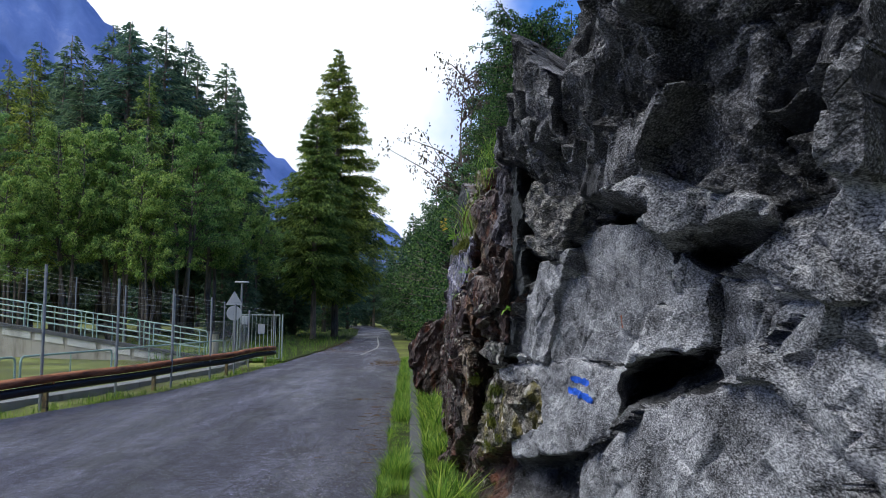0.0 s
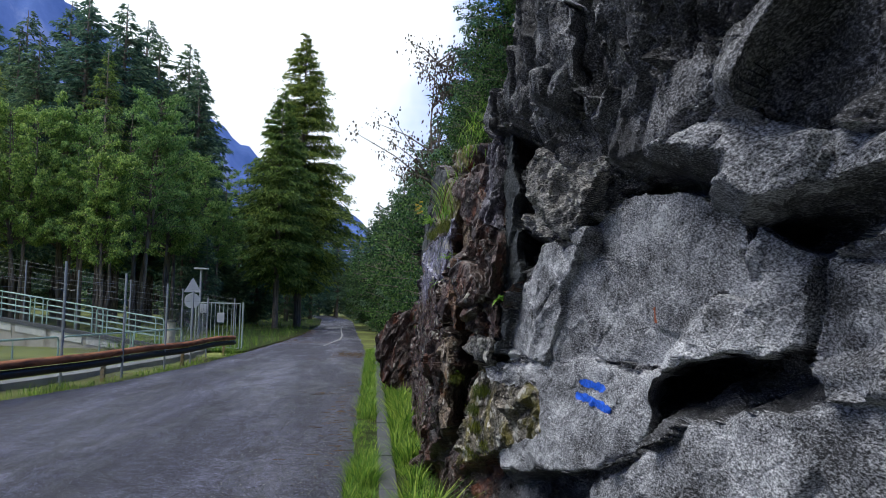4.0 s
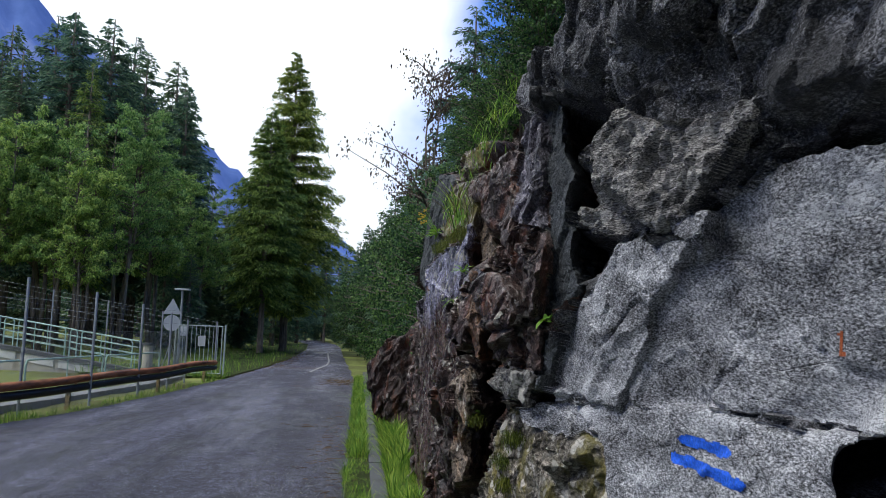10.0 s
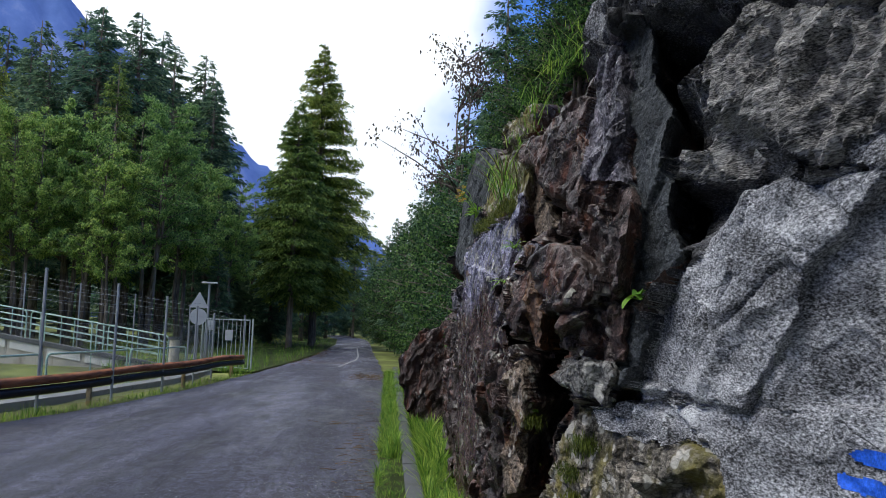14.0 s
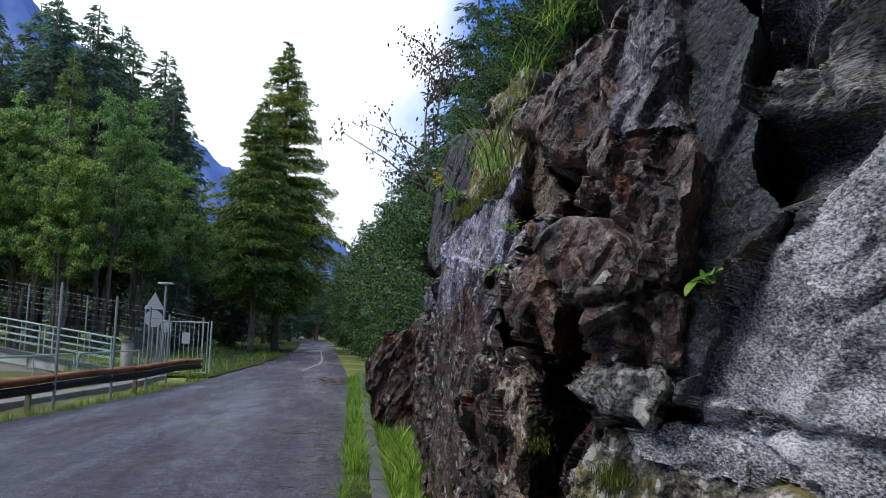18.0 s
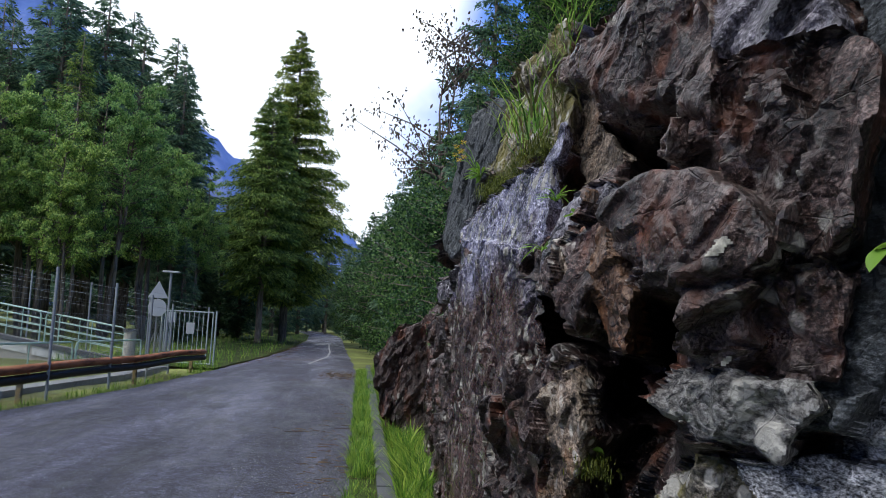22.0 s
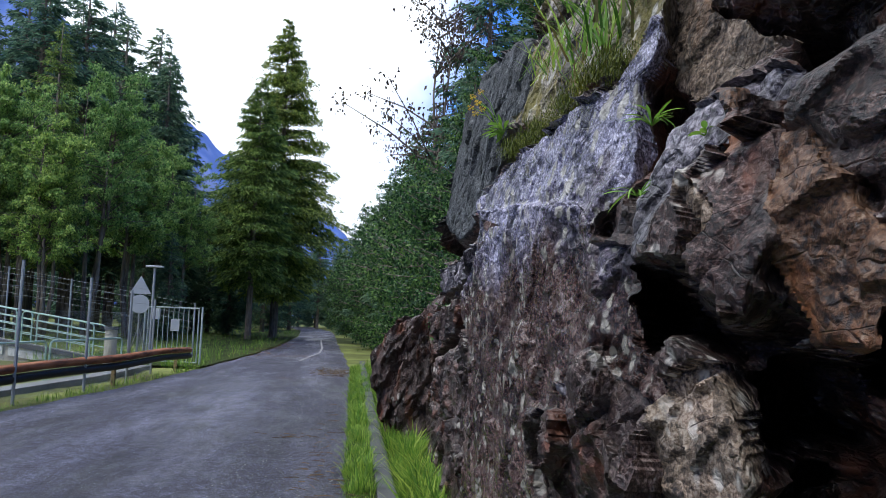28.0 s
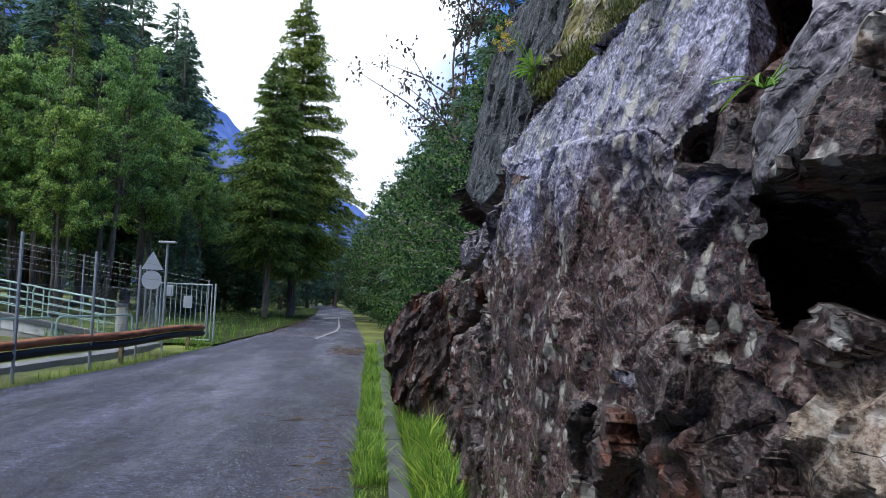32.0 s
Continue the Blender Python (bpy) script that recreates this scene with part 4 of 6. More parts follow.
cave([(-0.19, 2.60), (-0.01, 2.62), (0.16, 2.58), (0.29, 2.53), (0.29, 2.44), (0.16, 2.51), (-0.04, 2.58)], 2.76, (-2.28, -0.00))
cave([(0.45, 2.32), (0.67, 2.37), (0.87, 2.30), (0.74, 2.22), (0.66, 2.20)], 1.56, (-1.57, -0.05))
cave([(-0.01, 1.65), (0.28, 1.79), (0.60, 1.85), (0.60, 1.72), (0.34, 1.60), (0.15, 1.49), (-0.03, 1.49)], 2.88, (-2.08, -0.07))
cave([(-2.49, 2.00), (-2.34, 1.98), (-2.25, 1.85), (-2.13, 1.79), (-2.13, 1.69), (-2.21, 1.73), (-2.28, 1.76), (-2.37, 1.81), (-2.44, 1.75), (-2.50, 1.83)], 6.65, (-1.83, -0.21))


def edge_distance(o, s, z):
    """Distance from points to an outline's edge, below zero inside."""
    gap, odd = np.full(len(s), 9.0), np.zeros(len(s), bool)
    for (ax, az), (bx, bz) in zip(o, np.roll(o, -1, 0)):
        ex, ez = bx - ax, bz - az
        t = np.clip(((s - ax) * ex + (z - az) * ez) / (ex * ex + ez * ez + 1e-12), 0, 1)
        gap = np.minimum(gap, np.hypot(s - ax - t * ex, z - az - t * ez))
        if abs(ez) > 1e-9:
            odd ^= ((az > z) != (bz > z)) & (s < ax + (z - az) / ez * ex)
    return np.where(odd, -gap, gap)


def scraps(mask):
    """The cells of a mask that do not hang together with its largest piece."""
    jj, ii = np.nonzero(mask)
    if not len(jj):
        return mask
    cut = mask[jj.min():jj.max() + 1, ii.min():ii.max() + 1]
    mark = np.where(cut, np.arange(1, cut.size + 1).reshape(cut.shape), 0)
    for _ in range(400):
        old = mark
        wide = np.pad(mark, 1)
        mark = np.where(cut, np.max([wide[1:-1, 1:-1], wide[:-2, 1:-1], wide[2:, 1:-1], wide[1:-1, :-2], wide[1:-1, 2:]], 0), 0)
        for ax in (0, 1):
            for flip in (False, True):
                m = np.flip(mark, ax) if flip else mark
                m = np.moveaxis(m, ax, 0).copy()
                for r in range(1, len(m)):
                    m[r] = np.where((m[r] > 0) & (m[r - 1] > 0), np.maximum(m[r], m[r - 1]), m[r])
                m = np.moveaxis(m, 0, ax)
                mark = np.flip(m, ax) if flip else m
        if (mark == old).all():
            break
    ids, n = np.unique(mark[mark > 0], return_counts=True)
    out = np.zeros_like(mask)
    out[jj.min():jj.max() + 1, ii.min():ii.max() + 1] = cut & (mark != ids[n.argmax()])
    return out


def cliff_face():
    """The whole rock wall as one relief: flat broken faces, stepped and chipped at their edges, and dark clefts between them."""
    ss = np.concatenate([np.arange(-7.2, -4.4, 0.02), np.arange(-4.4, 1.7, 0.0075), np.arange(1.7, 4.4, 0.03)])
    zs = np.concatenate([np.arange(-0.2, 0.7, 0.02), np.arange(0.7, 3.6, 0.0075), np.arange(3.6, 5.0, 0.02), np.arange(5.0, 7.4, 0.1)])
    nx, nz = len(ss), len(zs)
    S, Z = np.meshgrid(ss, zs)
    s, z = S.ravel(), Z.ravel()
    flat = np.stack([s, z, 0 * s], 1)
    sw = s + 0.022 * rough(flat, 0.16, 3, 0.55)
    zw = z + 0.022 * rough(flat + 7.7, 0.16, 3, 0.55)

    # the ground form behind the faces, worked out on every fourth row
    ci, cj = np.unique(np.r_[np.arange(0, nx, 4), nx - 1]), np.unique(np.r_[np.arange(0, nz, 4), nz - 1])
    cs, cz = (m.ravel() for m in np.meshgrid(ss[ci], zs[cj]))
    base = np.interp(cs, (-7, -6.0, -4.5, -3.4, -2.4, -1.6, -0.9, 0, 1.5, 4.4), (18.5, 16.5, 12.6, 10.2, 7.9, 6.4, 5.4, 3.5, 1.4, -3.0))
    total, weight, near, kind = 0.12 * base, np.full(len(cs), 0.12), np.full(len(cs), 9.0), np.zeros(len(cs), int)
    for k, (o, depth, tilt, mat, *_) in enumerate(PATCHES):
        mid = o.mean(0)
        half = np.abs(o - mid).max(0)
        off = edge_distance(o, cs, cz)
        q = depth + tilt[0] * np.clip(cs - mid[0], -1.2 * half[0], 1.2 * half[0]) + tilt[1] * np.clip(cz - mid[1], -1.4 * half[1], 1.4 * half[1])
        w = 1 / (np.clip(off, 0, None) + 0.06) ** 3 * 1e-3
        total, weight = total + w * q, weight + w
        closer = off < near
        near[closer], kind[closer] = off[closer], k
    rows = len(cj)

    def spread_out(v):
        v = v.reshape(rows, len(ci))
        v = np.stack([np.interp(ss, ss[ci], r) for r in v])
        return np.stack([np.interp(zs, zs[cj], c) for c in v.T], 1).ravel()

    back, gap = spread_out(total / weight), np.clip(spread_out(near), 0, 0.22)
    kind = kind.reshape(rows, len(ci))[np.searchsorted(cj, np.arange(nz)).clip(0, rows - 1)][:, np.searchsorted(ci, np.arange(nx)).clip(0, len(ci) - 1)].ravel()
    q = back + 0.05 + 5.5 * np.clip(gap - 0.02, 0, None) * np.clip((z - 0.35) / 0.6, 0, 1) - 0.7 * np.clip(0.75 - z, 0, 0.75)
    lump, rib, owner = np.full(len(s), 1.5), np.zeros(len(s)), np.full(len(s), -1)

    for k, (o, depth, tilt, mat, lumps, ribs, edge) in enumerate(PATCHES):
        lo, hi, mid = o.min(0) - 0.05, o.max(0) + 0.05, o.mean(0)
        pick = np.nonzero((sw > lo[0]) & (sw < hi[0]) & (zw > lo[1]) & (zw < hi[1]))[0]
        off = edge_distance(o, sw[pick], zw[pick])
        pick, off = pick[off < 0.012], 0.012 - off[off < 0.012]
        own = depth + tilt[0] * (s[pick] - mid[0]) + tilt[1] * (z[pick] - mid[1])
        own = own + edge * np.clip(1 - off / 0.025, 0, 1) ** 2
        front = (own < q[pick]) | (owner[pick] < 0)
        at = pick[front]
        q[at], lump[at], rib[at], owner[at] = own[front], lumps, ribs, k

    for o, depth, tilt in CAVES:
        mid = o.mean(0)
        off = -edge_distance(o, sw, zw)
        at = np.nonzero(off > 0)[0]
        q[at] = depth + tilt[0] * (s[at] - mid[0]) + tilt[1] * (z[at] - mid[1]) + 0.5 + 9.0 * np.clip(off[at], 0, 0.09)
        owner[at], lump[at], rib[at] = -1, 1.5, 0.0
    wide = q.reshape(nz, nx)
    for ax in (0, 1):
        pad = np.pad(wide, [(2, 2) if a == ax else (0, 0) for a in (0, 1)], mode="edge")
        cut = [np.take(pad, np.arange(k, k + wide.shape[ax]), ax) for k in range(5)]
        wide = (cut[0] + cut[1] + cut[2] + cut[3] + cut[4]) / 5
    q = wide.ravel()
    p = np.outer(s, ACROSS) + np.outer(q, INWARD)
    p[:, 2] += z
    slant = radians(62)
    along = 0.62 * p[:, 1]
    lie = np.stack([along * math.cos(slant) - z * math.sin(slant), along * math.sin(slant) + z * math.cos(slant), 0.37 * owner], 1)
    out = lump * (0.025 * rough(lie, 0.5, 3) + 0.7 * facets(lie, 0.27, 0.55, 0.12, 1.7, 0.1) + 0.6 * facets(lie, 0.11, 0.55, 0.1, 1.7, 0.12) + 0.45 * facets(lie, 0.045, 0.5, 0.1, 1.5, 0.2)) + 0.003 * rough(p, 0.035, 3)
    ribbed = rib > 0
    lay = p[ribbed] @ BEDS.T * np.array((0.16, 1.0, 0.45))
    out[ribbed] += rib[ribbed] * (0.4 - 2 * np.abs(rough(lay, 0.1, 4, 0.6)))
    p = p + np.outer(out, (-0.86, -0.5, 0.08))
    top = curve_at(p[:, 1], ((-8, 6.8), (5.0, 6.8), (6.2, 5.6), (7, 4.9), (7.8, 4.3), (10, 4.3), (13, 4.6), (15, 4.4), (16.5, 2.0), (19, 1.8)))
    over = np.clip(p[:, 2] - top, 0, None)
    p = p + np.outer(over * 2.6, (0.85, 0.53, 0)) + np.outer(0.35 * (over > 0) * rough(flat, 0.7, 2), (1, 0, 0.3))
    p[:, 2] -= over * 0.62

    k = (np.arange(nz - 1)[:, None] * nx + np.arange(nx - 1)).ravel()
    f = np.stack([k, k + 1, k + nx + 1, k + nx], 1)
    of = owner[k]
    for i in range(len(PATCHES)):
        of[scraps(of.reshape(nz - 1, nx - 1) == i).ravel()] = -1
    grey = np.array([m in (GRANITE, STRIATED, WEATHERED_SHADED) for _, _, _, m, *_ in PATCHES])[kind][k]
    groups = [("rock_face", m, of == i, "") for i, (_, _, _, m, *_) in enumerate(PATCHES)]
    # grey clefts take the darker granite, with shade in its tones
    groups += [("rock_cleft", SCHIST, (of < 0) & ~grey, "dark broken rock in the clefts"), ("rock_cleft", WEATHERED_SHADED, (of < 0) & grey, "grey broken rock in the clefts")]
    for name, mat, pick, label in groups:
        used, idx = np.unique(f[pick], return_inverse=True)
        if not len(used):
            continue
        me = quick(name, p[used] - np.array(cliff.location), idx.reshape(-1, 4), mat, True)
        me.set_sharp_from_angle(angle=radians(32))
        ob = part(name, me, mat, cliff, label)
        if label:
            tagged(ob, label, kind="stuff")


cliff_face()


def blades(name, n, area, size, mat, label, seed=1, category="grass", droop=0.9):
    """Many single blades, each of two bent pieces; area(rng, n) gives their feet."""
    rng = np.random.default_rng(seed)
    foot = area(rng, n)
    n = len(foot)
    a, h = rng.uniform(0, 2 * math.pi, n), rng.uniform(size[0], size[1], n) * np.clip(0.75 + 0.9 * rough(foot, 0.3, 2), 0.4, 1.6)
    side = np.stack([np.cos(a), np.sin(a), 0 * a], 1)
    out = np.stack([-np.sin(a), np.cos(a), 0 * a], 1) * (h * rng.uniform(0.1, droop, n))[:, None]
    w = (0.002 + h * rng.uniform(0.007, 0.022, n))[:, None]
    up = np.stack([0 * a, 0 * a, h], 1)
    p = np.stack([foot - side * w, foot + side * w, foot + up * 0.55 + out * 0.35 + side * w * 0.8, foot + up * 0.55 + out * 0.35 - side * w * 0.8, foot + up * 0.95 + out], 1)
    i = np.arange(n)[:, None] * 5
    f = np.concatenate([i + [0, 1, 2], i + [0, 2, 3], i + [3, 2, 4]])
    return tagged(new(name, quick(name, p.reshape(-1, 3), f, mat)), label, category, kind="stuff")


# ---- marks and plants on the rock ----
from mathutils.bvhtree import BVHTree


def skin(s0, s1, z0, z1):
    """A search tree of the cliff's surface in a window across and up."""
    vs, fs, n = [], [], 0
    for ob in cliff.children:
        me = ob.data
        co = np.empty(len(me.vertices) * 3, np.float32)
        me.vertices.foreach_get("co", co)
        co = co.reshape(-1, 3) + np.array(cliff.location)
        s = co @ ACROSS
        ok = (s > s0) & (s < s1) & (co[:, 2] > z0) & (co[:, 2] < z1)
        if not ok.any():
            continue
        k = len(me.polygons[0].vertices)
        idx = np.empty(len(me.loops), np.int32)
        me.loops.foreach_get("vertex_index", idx)
        idx = idx.reshape(-1, k)
        idx = idx[ok[idx].all(1)]
        vs += co.tolist()
        fs += (idx + n).tolist()
        n += len(co)
    return BVHTree.FromPolygons(vs, fs)


def paint_mark(strokes, mat, label, name="paint_mark", keep=1):
    """Paint on the rock: strokes of (across, up, across, up, width), laid on its surface."""
    us = [v for st in strokes for v in st[0:3:2]]
    zs = [v for st in strokes for v in st[1:4:2]]
    s0, s1, z0, z1 = min(us) - 0.1, max(us) + 0.1, min(zs) - 0.1, max(zs) + 0.1
    tree = skin(s0 - 0.1, s1 + 0.1, z0 - 0.1, z1 + 0.1)
    step = 0.007
    gs, gz = np.arange(s0, s1, step), np.arange(z0, z1, step)
    hits = {}
    for i, s in enumerate(gs):
        for j, z in enumerate(gz):
            for a, b, c, d, w in strokes:
                t = np.clip(((s - a) * (c - a) + (z - b) * (d - b)) / ((c - a) ** 2 + (d - b) ** 2), 0, 1)
                gap = math.hypot(s - a - t * (c - a), z - b - t * (d - b))
                if gap < w / 2 * (1 + 0.3 * float(rough(np.array([[s, z, 0]]), 0.03, 2)[0])):
                    o = Vector(ACROSS * s) + Vector((0, 0, z)) - Vector(INWARD) * 2
                    p, nrm, _, _ = tree.ray_cast(o, Vector(INWARD))
                    if p:
                        hits[i, j] = p - Vector(INWARD) * 0.006
                    break
    bm = bmesh.new()
    vs = {k: bm.verts.new(p) for k, p in hits.items()}
    for i, j in vs:
        q = [(i, j), (i + 1, j), (i + 1, j + 1), (i, j + 1)]
        if all(k in vs for k in q) and max((vs[q[0]].co - vs[k].co).length for k in q) < 0.06:
            bm.faces.new([vs[k] for k in q])
    left, groups = set(bm.faces), []
    while left:
        todo, group = [left.pop()], []
        while todo:
            f = todo.pop()
            group.append(f)
            for e in f.edges:
                for g in e.link_faces:
                    if g in left:
                        left.remove(g)
                        todo.append(g)
        groups.append(group)
    groups.sort(key=len)
    for g in groups[:-keep]:
        bmesh.ops.delete(bm, geom=g, context="FACES")
    bmesh.ops.delete(bm, geom=[v for v in bm.verts if not v.link_faces], context="VERTS")
    ob = new(name, bm_mesh(name, bm, mat, True))
    return tagged(ob, label, name.replace("_", " "))


def spray_paint(name, c):
    m = Mat(name, 0.6, 0.3)
    return m.colour(m.mix(m.span(m.noise(60, 4, 0.7), 0.4, 0.65), tuple(v * 0.6 for v in c), c)).bump(m.noise(50, 5), 0.006).m


BLUE, ORANGE = spray_paint("blue_spray_paint", (0.03, 0.17, 0.95)), spray_paint("orange_spray_paint", (0.6, 0.16, 0.06))
paint_mark([(-0.53, 1.56, -0.36, 1.56, 0.055), (-0.56, 1.475, -0.42, 1.47, 0.06), (-0.44, 1.47, -0.32, 1.455, 0.06)], BLUE, "two bright blue spray-painted bars on grey rock", keep=2)
paint_mark([(-0.02, 2.01, -0.015, 1.94, 0.016)], ORANGE, "small faded orange paint dash on grey rock")


LICHEN = spray_paint("crustose_lichen", (0.5, 0.48, 0.4))
for u, v, r in ((-1.69, 2.08, 0.1), (-1.68, 2.08, 0.08), (-1.64, 2.20, 0.04), (-1.66, 1.79, 0.06)):
    paint_mark([(u - r * 0.12, v, u + r * 0.12, v + r * 0.2, r * 0.42)], LICHEN, "pale crust of lichen on dark rock", "lichen_patch")


def leaf_mesh(name, long, wide, mat, bend=0.25):
    """A pointed leaf with a folded midrib, along +x."""
    bm = bmesh.new()
    rows = []
    for k in range(8):
        t = k / 7
        w = wide * (math.sin(math.pi * t ** 0.8) ** 0.7 * 0.5 + 0.01)
        z = -bend * long * t * t
        rows.append([bm.verts.new((long * t, w * u, z + abs(u) * w * 0.35)) for u in (-1, -0.5, 0, 0.5, 1)])
    for a, b in zip(rows, rows[1:]):
        for k in range(4):
            bm.faces.new((a[k], a[k + 1], b[k + 1], b[k]))
    return bm_mesh(name, bm, mat, True)


FRESH = leafy("fresh_leaves", (0.12, 0.24, 0.03), (0.2, 0.36, 0.06), (0.28, 0.42, 0.09))
YELLOW = painted("yellow_petals", (0.75, 0.5, 0.03), 0.6, 0.0, (0.5, 0.3, 0.02), 0.7)
MOSS = leafy("moss_cushions", (0.035, 0.05, 0.008), (0.08, 0.1, 0.014), (0.16, 0.17, 0.025), 0.15)
DRY = leafy("dry_grass", (0.1, 0.08, 0.035), (0.2, 0.16, 0.07), (0.3, 0.26, 0.12))


def rock_plant(at, n, long, label, seed, face=215, wide=0.42):
    rng = random.Random(seed)
    ob = thing("rock_plant", at, label, "plant", "plants on the rock")
    me = leaf_mesh("leaf", long, long * wide, FRESH)
    for k in range(n):
        a = face + rng.uniform(-100, 100)
        up = rng.uniform(10, 65)
        m = pose(0, 0, 0, 0, 0, a) @ pose(0, 0, 0, 0, -up, 0)
        stem = m @ Vector((long * rng.uniform(0.25, 0.7), 0, 0))
        part("stem", tube([(0, 0, 0), stem * 0.5, stem], 0.0022, 5), FRESH, ob)
        o = new("leaf", me)
        o.parent = ob
        o.matrix_local = Matrix.Translation(stem) @ m @ pose(0, 0, 0, rng.uniform(-40, 40), rng.uniform(10, 60), 0) @ Matrix.Scale(rng.uniform(0.7, 1.15), 4)
    return ob


def tuft(at, n, size, label, seed, mat=None, spread=0.12, name="grass_tuft", hang=1.1):
    at = np.array(at)

    def area(rng, k):
        return at + rng.normal(0, 1, (k, 3)) * np.array((spread * 0.5, spread, spread * 0.35))
    return blades(name, n, area, size, mat or GRASS, label, seed, "grass", hang)


# ---- roadside ----
def kerb_strip():
    holder = thing("kerb", (0.25, 0, 0), "mossy concrete kerb strip between grass verges", "kerb", kind="structure")
    y, k = -4.0, 0
    while y < 40:
        n = 1.0
        s = box((0.2, n - 0.012, 0.14), (0, y + n / 2, 0.0 + 0.006 * math.sin(k * 2.3)), 0.012, 0.25 * math.sin(k * 1.7))
        part("kerb_stone", s, KERB, holder)
        y, k = y + n, k + 1


def verge_strip(x0, x1, y0, y1, gaps=0.0):
    def area(rng, n):
        y = y0 + (y1 - y0) * rng.uniform(0, 1, n) ** 1.7
        x = rng.uniform(0, 1, n)
        lo, hi = (curve_at(y, x0) if isinstance(x0, tuple) else x0), (curve_at(y, x1) if isinstance(x1, tuple) else x1)
        xx = lo + (hi - lo) * x
        p = np.stack([xx, y, height(xx, y)], 1)
        edge = np.minimum(x, 1 - x) * 3
        return p[1.5 * rough(p * (1, 1, 0), 0.28, 3) + edge * 0.5 - gaps > rng.uniform(-0.7, 0.5, n)]
    return area


def strip_mesh(name, a, b, z, mat, label, y0=-10, y1=60, category="verge"):
    ys = np.linspace(y0, y1, 141)
    cols = np.linspace(0, 1, 6)
    p = np.stack([np.stack([curve_at(ys, a) * (1 - c) + curve_at(ys, b) * c, ys, z + 0 * ys], 1) for c in cols], 1).reshape(-1, 3)
    p[:, 2] += rough(p, 0.35, 3) * 0.02 + 0.02
    k = (np.arange(len(ys) - 1)[:, None] * 6 + np.arange(5)).ravel()
    tagged(new(name, quick(name, p, np.stack([k, k + 1, k + 7, k + 6], 1), mat, True)), label, category, kind="structure")


rock_plant((1.0, 5.24, 2.05), 9, 0.062, "small broad-leaved green plant growing from a rock cleft", 3, 230, 0.75)
rock_plant((0.77, 7.5, 2.48), 18, 0.075, "fresh strap-leaved green rosette in a rock crack", 6, 240, 0.13)
rock_plant((0.69, 7.4, 2.23), 9, 0.09, "narrow-leaved green plant in a rock crack", 4, 240, 0.12)
rock_plant((0.8, 6.89, 1.39), 12, 0.05, "small leafy plant turning yellow in a rock hollow", 8, 230, 0.5)
rock_plant((0.75, 7.03, 2.34), 8, 0.04, "tiny green seedling in a rock crack", 9, 230, 0.4)
goldenrod = rock_plant((0.82, 10.63, 3.15), 22, 0.12, "green plant with yellow flower heads on the rock edge", 5, 190, 0.2)
for k in range(7):
    q = Vector((-0.16 - 0.03 * (k % 3), -0.05 + 0.035 * k, 0.16 + 0.05 * (k % 4)))
    part("flower_stem", tube([(0, 0, 0), q * 0.6 + Vector((0, 0, 0.05)), q], 0.003, 5), FRESH, goldenrod)
    bm = bmesh.new()
    for j in range(14):
        bmesh.ops.create_icosphere(bm, subdivisions=1, radius=0.005, matrix=Matrix.Translation(q + Vector((0.02 * math.sin(j * 2.4), 0.02 * math.cos(j * 1.7), 0.012 * math.sin(j * 1.1)))))
    part("flower_head", bm, YELLOW, goldenrod, "small yellow flowers")
for k, (x, y, z) in enumerate(((1.1, 8.69, 3.96), (1.07, 7.7, 3.85), (1.02, 6.84, 3.66), (1.04, 8.61, 3.75), (1.04, 6.47, 3.6), (0.95, 8.45, 3.43), (0.85, 7.88, 3.08), (0.85, 8.24, 3.04), (0.86, 8.87, 3.1), (0.9, 9.01, 3.24), (0.84, 8.38, 2.98), (0.93, 9.78, 3.35), (1.12, 7.74, 3.99), (1.07, 7.01, 3.88))):
    tuft((x, y, z), 46, (0.07, 0.24), "long green grass hanging from a rock ledge", 30 + k, DRY if k in (6, 8) else GRASS, 0.15, hang=2.2)
for k, (x, y, z) in enumerate(((0.81, 10.1, 2.92), (0.82, 9.8, 2.91), (0.8, 9.33, 2.87), (0.8, 8.99, 2.86), (0.81, 8.79, 2.88), (0.81, 8.43, 2.86), (0.82, 8.19, 2.88), (0.83, 7.98, 2.83))):
    tuft((x, y, z), 800, (0.01, 0.03), "yellow-green moss cushion on wet rock", 60 + k, MOSS, 0.085, "moss_cushion", 0.8)
for k, (x, y, z) in enumerate(((0.96, 6.2, 0.97), (1.0, 5.99, 0.86), (0.94, 6.43, 0.72), (0.93, 6.28, 1.12), (0.96, 6.07, 1.29), (0.81, 6.87, 1.33))):
    tuft((x, y, z), 900, (0.015, 0.04), "dark yellow-green moss at the rock's foot", 75 + k, MOSS, 0.07, "moss_cushion", 0.6)

kerb_strip()
strip_mesh("verge_road_side", ((-60, -0.16), (60, -0.16)), ((-60, 0.15), (60, 0.15)), 0.02, TURF, "narrow grass verge along the asphalt edge", y1=30)
strip_mesh("verge_rock_side", ((-60, 0.36), (60, 0.36)), ((-60, 1.3), (20, 1.1), (60, 2.0)), 0.02, TURF, "grass verge between kerb and rock", y1=34)
blades("verge_grass", 60000, verge_strip(-0.2, 0.13, 4.5, 36, 0.25), (0.05, 0.22), GRASS, "tall green grass along the asphalt edge", 2, droop=1.3)
blades("rock_side_grass", 70000, verge_strip(0.38, ((0, 0.7), (8, 0.7), (20, 0.9), (40, 1.8)), 4.5, 36), (0.07, 0.34), GRASS, "lush green grass at the foot of the rock", 3, droop=1.3)
blades("kerb_grass", 4000, verge_strip(0.08, 0.42, 24, 36), (0.06, 0.22), GRASS, "grass growing over the kerb", 6, droop=1.2)
